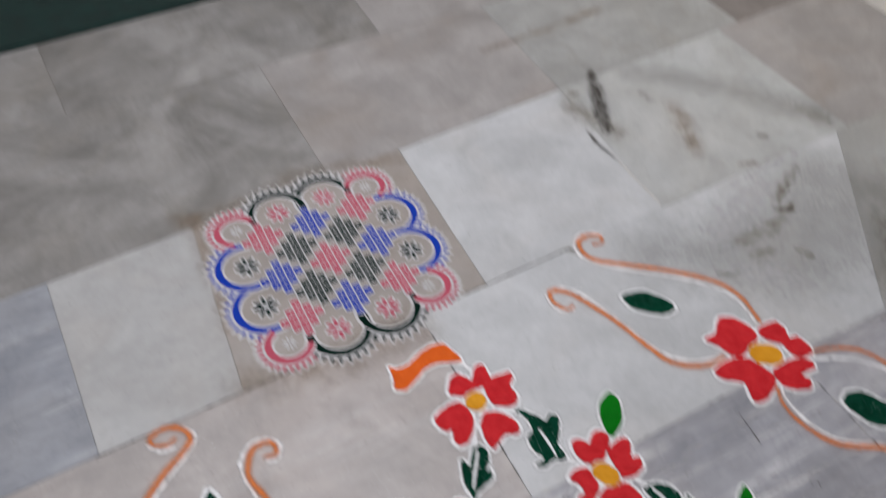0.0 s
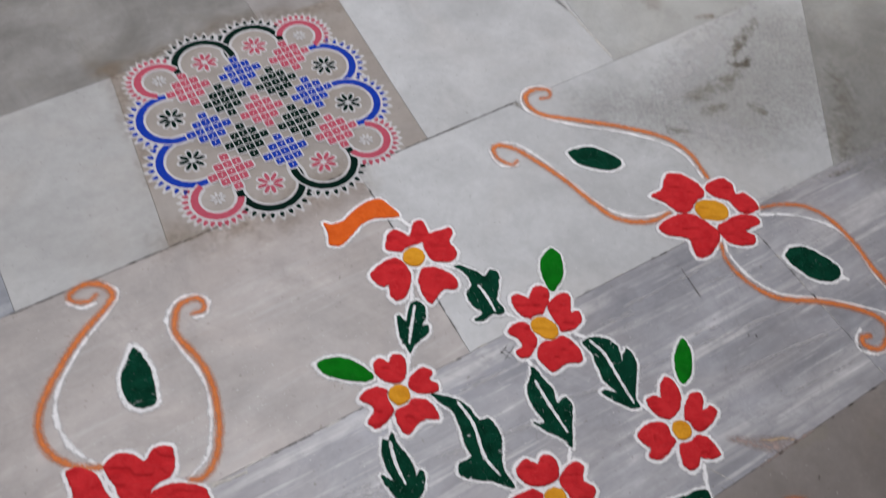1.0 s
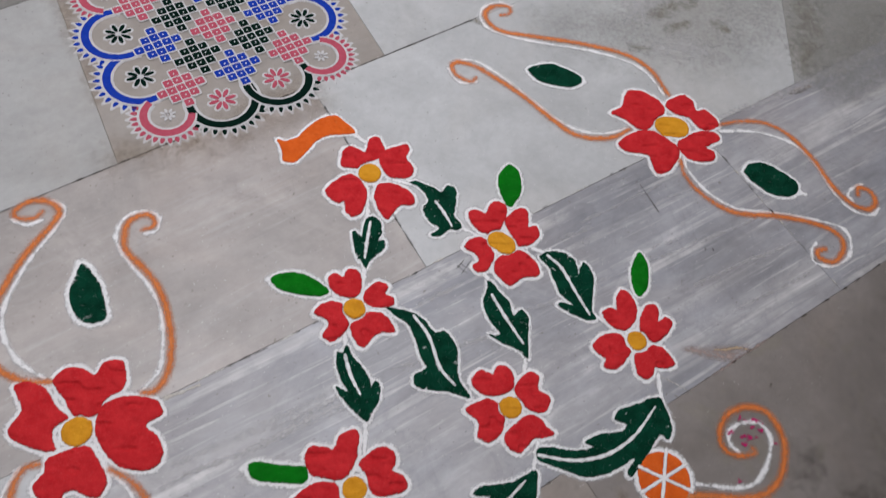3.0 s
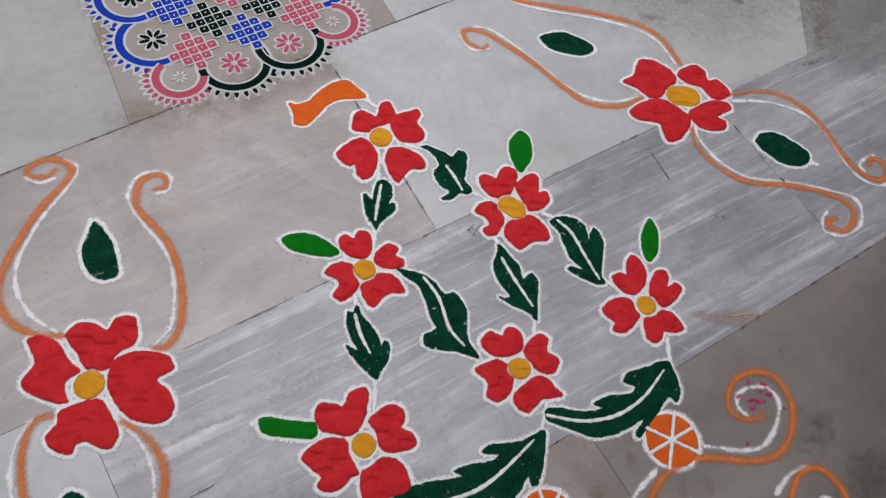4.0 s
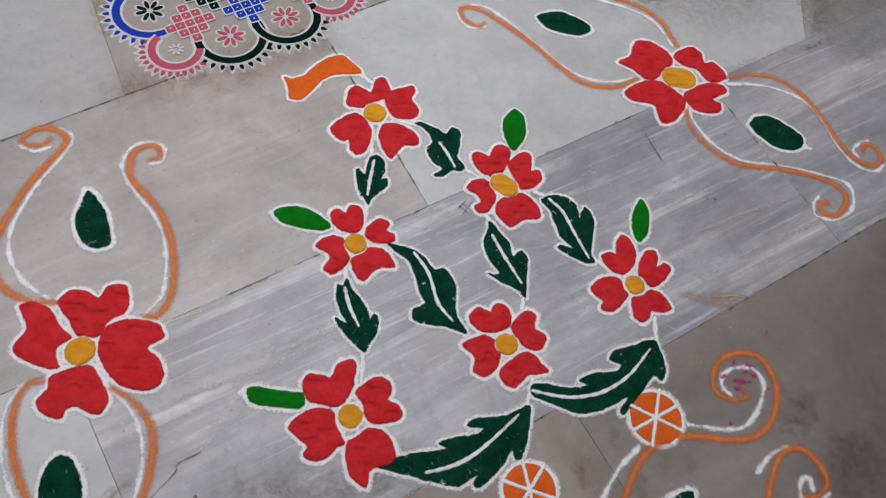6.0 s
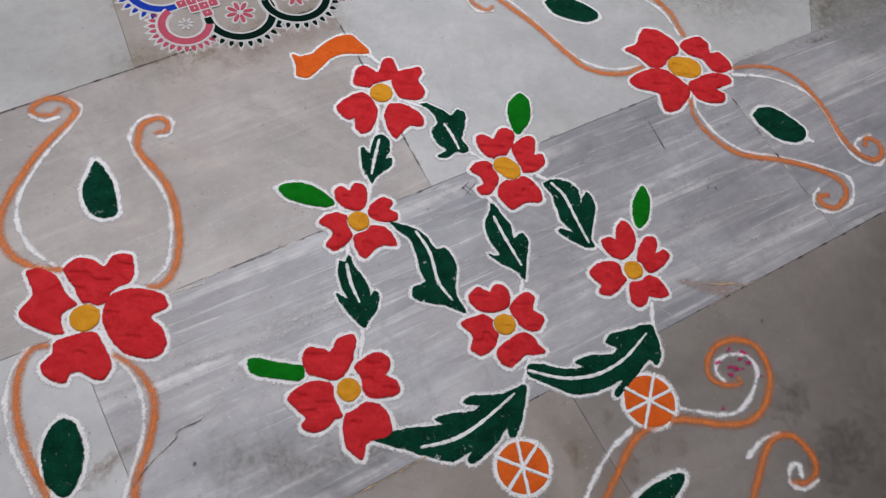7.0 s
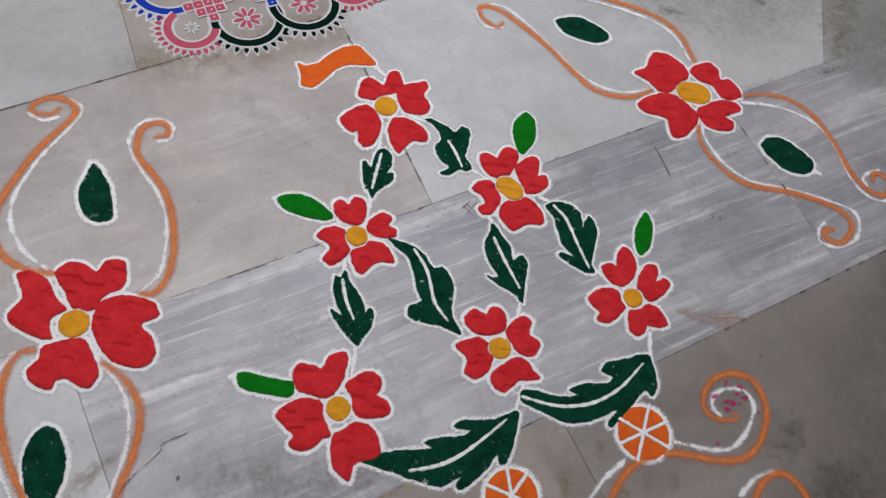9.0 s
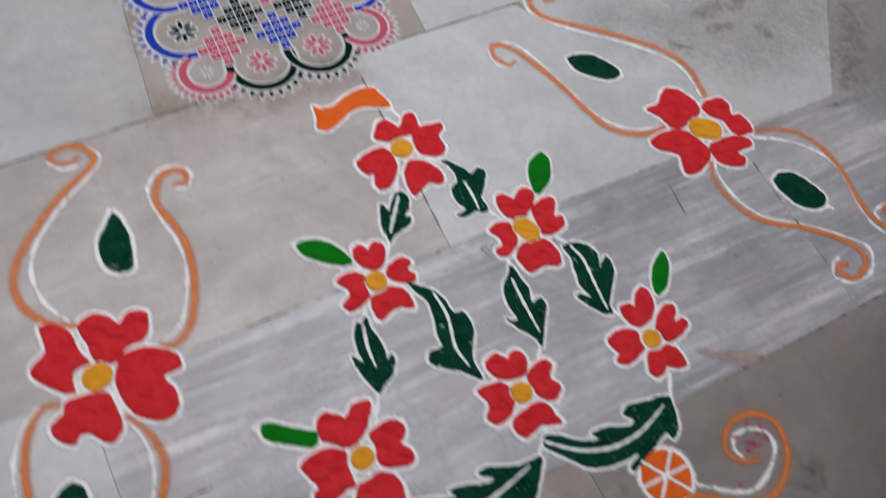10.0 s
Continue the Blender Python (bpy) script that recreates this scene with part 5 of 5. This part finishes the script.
drawn_leaf(-0.350, 0.535, "dark green drop-shaped powder leaf between two scrolls", DARK_GREEN, 0.0085,
           [(-0.031, 0.060), (0.007, 0.027), (0.030, -0.015), (0.037, -0.036), (0.020, -0.048), (-0.004, -0.044), (-0.024, -0.021), (-0.034, 0.009), (-0.033, 0.034)], (-0.042, 0.064))
drawn_leaf(-0.251, 0.084, "dark green oval powder leaf below the large flower", DARK_GREEN, 0.008,
           [(-0.018, 0.055), (0.002, 0.049), (0.022, 0.023), (0.033, -0.009), (0.033, -0.039), (0.025, -0.054), (0.007, -0.051), (-0.012, -0.036), (-0.028, -0.005), (-0.033, 0.026), (-0.028, 0.045)], None)
drawn_leaf(0.452, 1.220, "dark green almond powder leaf on white marble", DARK_GREEN, 0.0075,
           [(-0.063, 0.004), (-0.043, 0.022), (-0.013, 0.032), (0.027, 0.023), (0.056, 0.006), (0.055, -0.011), (0.032, -0.026), (-0.007, -0.028), (-0.042, -0.021)], (0.068, -0.005))
drawn_leaf(0.919, 1.025, "dark green almond powder leaf on blue-grey marble", DARK_GREEN, 0.0078,
           [(-0.053, 0.014), (-0.038, 0.032), (-0.007, 0.040), (0.031, 0.025), (0.060, 0.002), (0.059, -0.022), (0.037, -0.038), (-0.001, -0.037), (-0.035, -0.016), (-0.049, -0.000)], (0.080, -0.026))
plain_leaf(0.718, 0.237, 0.621, 0.140, 0.019, "dark green powder leaf inside the lower scroll", DARK_GREEN, 0.008, 0.3, 0)


def ribbon(x, y, rim, tail):
    f = thing("rangoli_ribbon", x, y, "orange powder ribbon with a notched end above the flowers", "rangoli ribbon")
    z = level()
    shape = outline(rim)
    heap("white_border", union([grown(shape, 0.0062), chain([(a, b, 0.0045) for a, b in tail])]), WHITE, f, z, 0.0008, "white powder border", rag=0.0055, soft=0.008)
    heap("ribbon_body", shape, ORANGE, f, z + 0.0008, 0.003, "orange powder body", cell=0.0016, rag=0.0035, soft=0.002, dents=0.5)


ribbon(-0.026, 0.964, [(-0.081, -0.037), (-0.065, -0.037), (-0.044, -0.024), (-0.030, 0.002), (-0.006, 0.033), (0.021, 0.046), (0.042, 0.034), (0.067, 0.010), (0.019, -0.006), (-0.006, -0.027), (-0.023, -0.063), (-0.037, -0.085), (-0.060, -0.086), (-0.068, -0.060)],
       [(0.050, 0.016), (0.079, 0.000), (0.103, -0.015)])


def stem(ax, ay, bx, by):
    """A short white line that grows from the nearest flower."""
    f = min(FLOWERS, key=lambda o: (o.location.xy - Vector(((ax + bx) / 2, (ay + by) / 2))).length)
    ox, oy = f.location.xy
    heap("stem", chain([(ax - ox, ay - oy, 0.0042), (bx - ox, by - oy, 0.0042)]), WHITE, f, level(), 0.0007, "white powder stem", rag=0.006, soft=0.006)


FLOWERS = [o for o in scene.collection.objects if o.name.startswith("rangoli_flower")]
for ends in ((0.104, 0.675, 0.106, 0.630), (0.273, 0.788, 0.320, 0.769), (0.539, 0.639, 0.600, 0.614), (0.411, 0.535, 0.410, 0.504), (0.654, 0.539, 0.657, 0.497), (0.438, 0.386, 0.433, 0.337), (0.147, 0.386, 0.154, 0.327), (0.087, 0.820, 0.095, 0.777), (0.085, 0.550, 0.094, 0.510), (0.121, 0.594, 0.155, 0.592), (0.320, 0.704, 0.336, 0.679), (0.415, 0.764, 0.441, 0.757), (0.133, 0.874, 0.167, 0.869), (0.029, 0.976, 0.064, 0.955)):
    stem(*ends)

orange_slice(0.655, 0.353, 0.045, [-97, -18, 36], "orange powder slice with white spokes and rind")
orange_slice(0.447, 0.199, 0.042, [-71, -10, 64], "orange powder slice with white spokes and rind")
scroll(-0.476, 0.612, "orange powder scroll with a spiral end, edged in white", [
    ("o", [(-0.006, 0.074), (-0.015, 0.059), (-0.041, 0.054), (-0.052, 0.066), (-0.036, 0.090), (-0.007, 0.097), (0.020, 0.084), (0.021, 0.055), (0.000, 0.000), (-0.013, -0.064), (-0.019, -0.123), (-0.015, -0.170), (0.005, -0.207), (0.035, -0.229), (0.076, -0.240), (0.117, -0.234)]),
    ("w", [(0.000, 0.057), (-0.023, 0.043), (-0.049, 0.050)]),
    ("w", [(0.002, 0.100), (0.032, 0.084), (0.023, 0.031), (0.006, -0.026), (-0.001, -0.078), (-0.002, -0.120), (0.008, -0.156), (0.027, -0.184), (0.056, -0.210), (0.103, -0.231)])])
scroll(-0.271, 0.598, "tall orange powder scroll with a small hooked end", [
    ("o", [(-0.031, 0.081), (-0.013, 0.093), (-0.022, 0.112), (-0.040, 0.112), (-0.059, 0.092), (-0.055, 0.052), (-0.035, 0.025), (0.000, 0.000), (0.034, -0.036), (0.060, -0.082), (0.079, -0.135), (0.084, -0.181), (0.074, -0.212), (0.055, -0.219)]),
    ("w", [(-0.025, 0.075), (-0.006, 0.086), (-0.013, 0.115), (-0.042, 0.119), (-0.068, 0.099), (-0.072, 0.061), (-0.054, 0.033), (-0.020, 0.000), (0.016, -0.031), (0.046, -0.077), (0.062, -0.124), (0.070, -0.176), (0.051, -0.218)])])
scroll(-0.309, 0.088, "orange powder scroll curving below the large flower", [
    ("o", [(-0.025, 0.158), (-0.046, 0.147), (-0.051, 0.107), (-0.034, 0.054), (0.000, 0.000), (0.036, -0.039), (0.065, -0.071), (0.086, -0.097)]),
    ("w", [(-0.052, 0.149), (-0.062, 0.105), (-0.049, 0.051), (-0.018, -0.003), (0.032, -0.057), (0.060, -0.085)])])
scroll(-0.134, 0.122, "orange powder scroll with white line crossing a crack", [
    ("o", [(-0.095, 0.130), (-0.060, 0.117), (-0.026, 0.089), (-0.008, 0.054), (0.000, 0.000), (-0.001, -0.042), (0.005, -0.081), (0.017, -0.112)]),
    ("w", [(-0.098, 0.129), (-0.061, 0.104), (-0.032, 0.068), (-0.014, 0.016), (-0.011, -0.038), (-0.010, -0.083)])])
scroll(0.329, 1.329, "long wavy orange powder scroll with curled end", [
    ("o", [(-0.011, 0.051), (0.010, 0.063), (0.004, 0.083), (-0.029, 0.077), (-0.048, 0.048), (-0.033, 0.017), (0.000, 0.000), (0.066, 0.001), (0.189, 0.003), (0.287, -0.009), (0.343, -0.045), (0.380, -0.110)]),
    ("w", [(0.013, 0.087), (-0.021, 0.091), (-0.055, 0.063), (-0.054, 0.023), (-0.024, -0.003), (0.058, -0.015), (0.189, -0.014), (0.270, -0.024), (0.327, -0.049), (0.368, -0.110)])])
scroll(0.305, 1.192, "wavy orange powder scroll with white upper line", [
    ("o", [(-0.031, -0.016), (-0.041, -0.029), (-0.069, -0.020), (-0.085, 0.002), (-0.076, 0.020), (-0.041, 0.019), (0.000, 0.000), (0.072, -0.044), (0.135, -0.094), (0.188, -0.129), (0.241, -0.131), (0.280, -0.117), (0.311, -0.091)]),
    ("w", [(-0.093, 0.001), (-0.080, -0.024), (-0.056, -0.037), (-0.028, -0.027)]),
    ("w", [(-0.084, 0.020), (-0.042, 0.034), (0.007, 0.012), (0.079, -0.041), (0.150, -0.096), (0.211, -0.118), (0.264, -0.111), (0.315, -0.084)])])
scroll(1.093, 0.998, "orange powder scroll ending in a small curl", [
    ("o", [(-0.276, 0.156), (-0.215, 0.179), (-0.163, 0.183), (-0.111, 0.159), (-0.065, 0.103), (-0.033, 0.040), (0.000, 0.000), (0.039, -0.012), (0.061, 0.011), (0.053, 0.038), (0.029, 0.043), (0.023, 0.023)]),
    ("w", [(-0.273, 0.139), (-0.184, 0.154), (-0.102, 0.135), (-0.059, 0.084), (-0.029, 0.017), (0.005, -0.020), (0.044, -0.025), (0.067, -0.002)]),
    ("w", [(0.009, 0.003), (0.001, 0.020), (0.016, 0.040), (0.039, 0.054)])])
scroll(1.054, 0.909, "orange powder scroll with round hook on blue-grey marble", [
    ("o", [(-0.329, 0.131), (-0.319, 0.086), (-0.279, 0.042), (-0.218, 0.015), (-0.123, 0.023), (-0.045, 0.018), (0.000, 0.000), (0.005, -0.034), (-0.020, -0.069), (-0.049, -0.065), (-0.052, -0.049), (-0.035, -0.041)]),
    ("w", [(-0.322, 0.152), (-0.313, 0.105), (-0.270, 0.053), (-0.209, 0.025), (-0.122, 0.031), (-0.051, 0.028), (0.011, 0.019), (0.025, -0.013), (0.014, -0.050), (-0.022, -0.079), (-0.060, -0.078), (-0.065, -0.051), (-0.052, -0.029)])])
scroll(0.864, 0.385, "orange powder spiral flecked with magenta beside an orange slice", [
    ("o", [(-0.046, 0.041), (-0.044, 0.033), (-0.070, 0.025), (-0.098, 0.033), (-0.104, 0.064), (-0.085, 0.098), (-0.052, 0.116), (-0.015, 0.113), (0.008, 0.082), (0.012, 0.045), (0.000, 0.000), (-0.030, -0.034), (-0.076, -0.048), (-0.127, -0.051), (-0.167, -0.058), (-0.211, -0.082), (-0.239, -0.116), (-0.257, -0.162), (-0.276, -0.209), (-0.290, -0.245)]),
    ("w", [(-0.072, 0.032), (-0.088, 0.046), (-0.082, 0.071), (-0.053, 0.088), (-0.026, 0.088), (-0.011, 0.062), (-0.023, 0.017), (-0.050, -0.020), (-0.086, -0.032), (-0.157, -0.034)]),
    ("w", [(-0.238, -0.087), (-0.273, -0.132), (-0.298, -0.184), (-0.308, -0.215), (-0.313, -0.240)])])
scroll(0.885, 0.334, "faint orange powder curl with a white spiral tip", [
    ("o", [(0.026, -0.073), (0.049, -0.069), (0.068, -0.046), (0.060, -0.018), (0.031, 0.006), (0.000, 0.000), (-0.022, -0.029), (-0.034, -0.070), (-0.047, -0.112), (-0.056, -0.148)]),
    ("w", [(-0.053, -0.045), (-0.026, -0.010), (0.005, 0.006)]),
    ("w", [(0.042, -0.061), (0.036, -0.040), (0.021, -0.050), (0.021, -0.074), (0.043, -0.082), (0.069, -0.063)])])
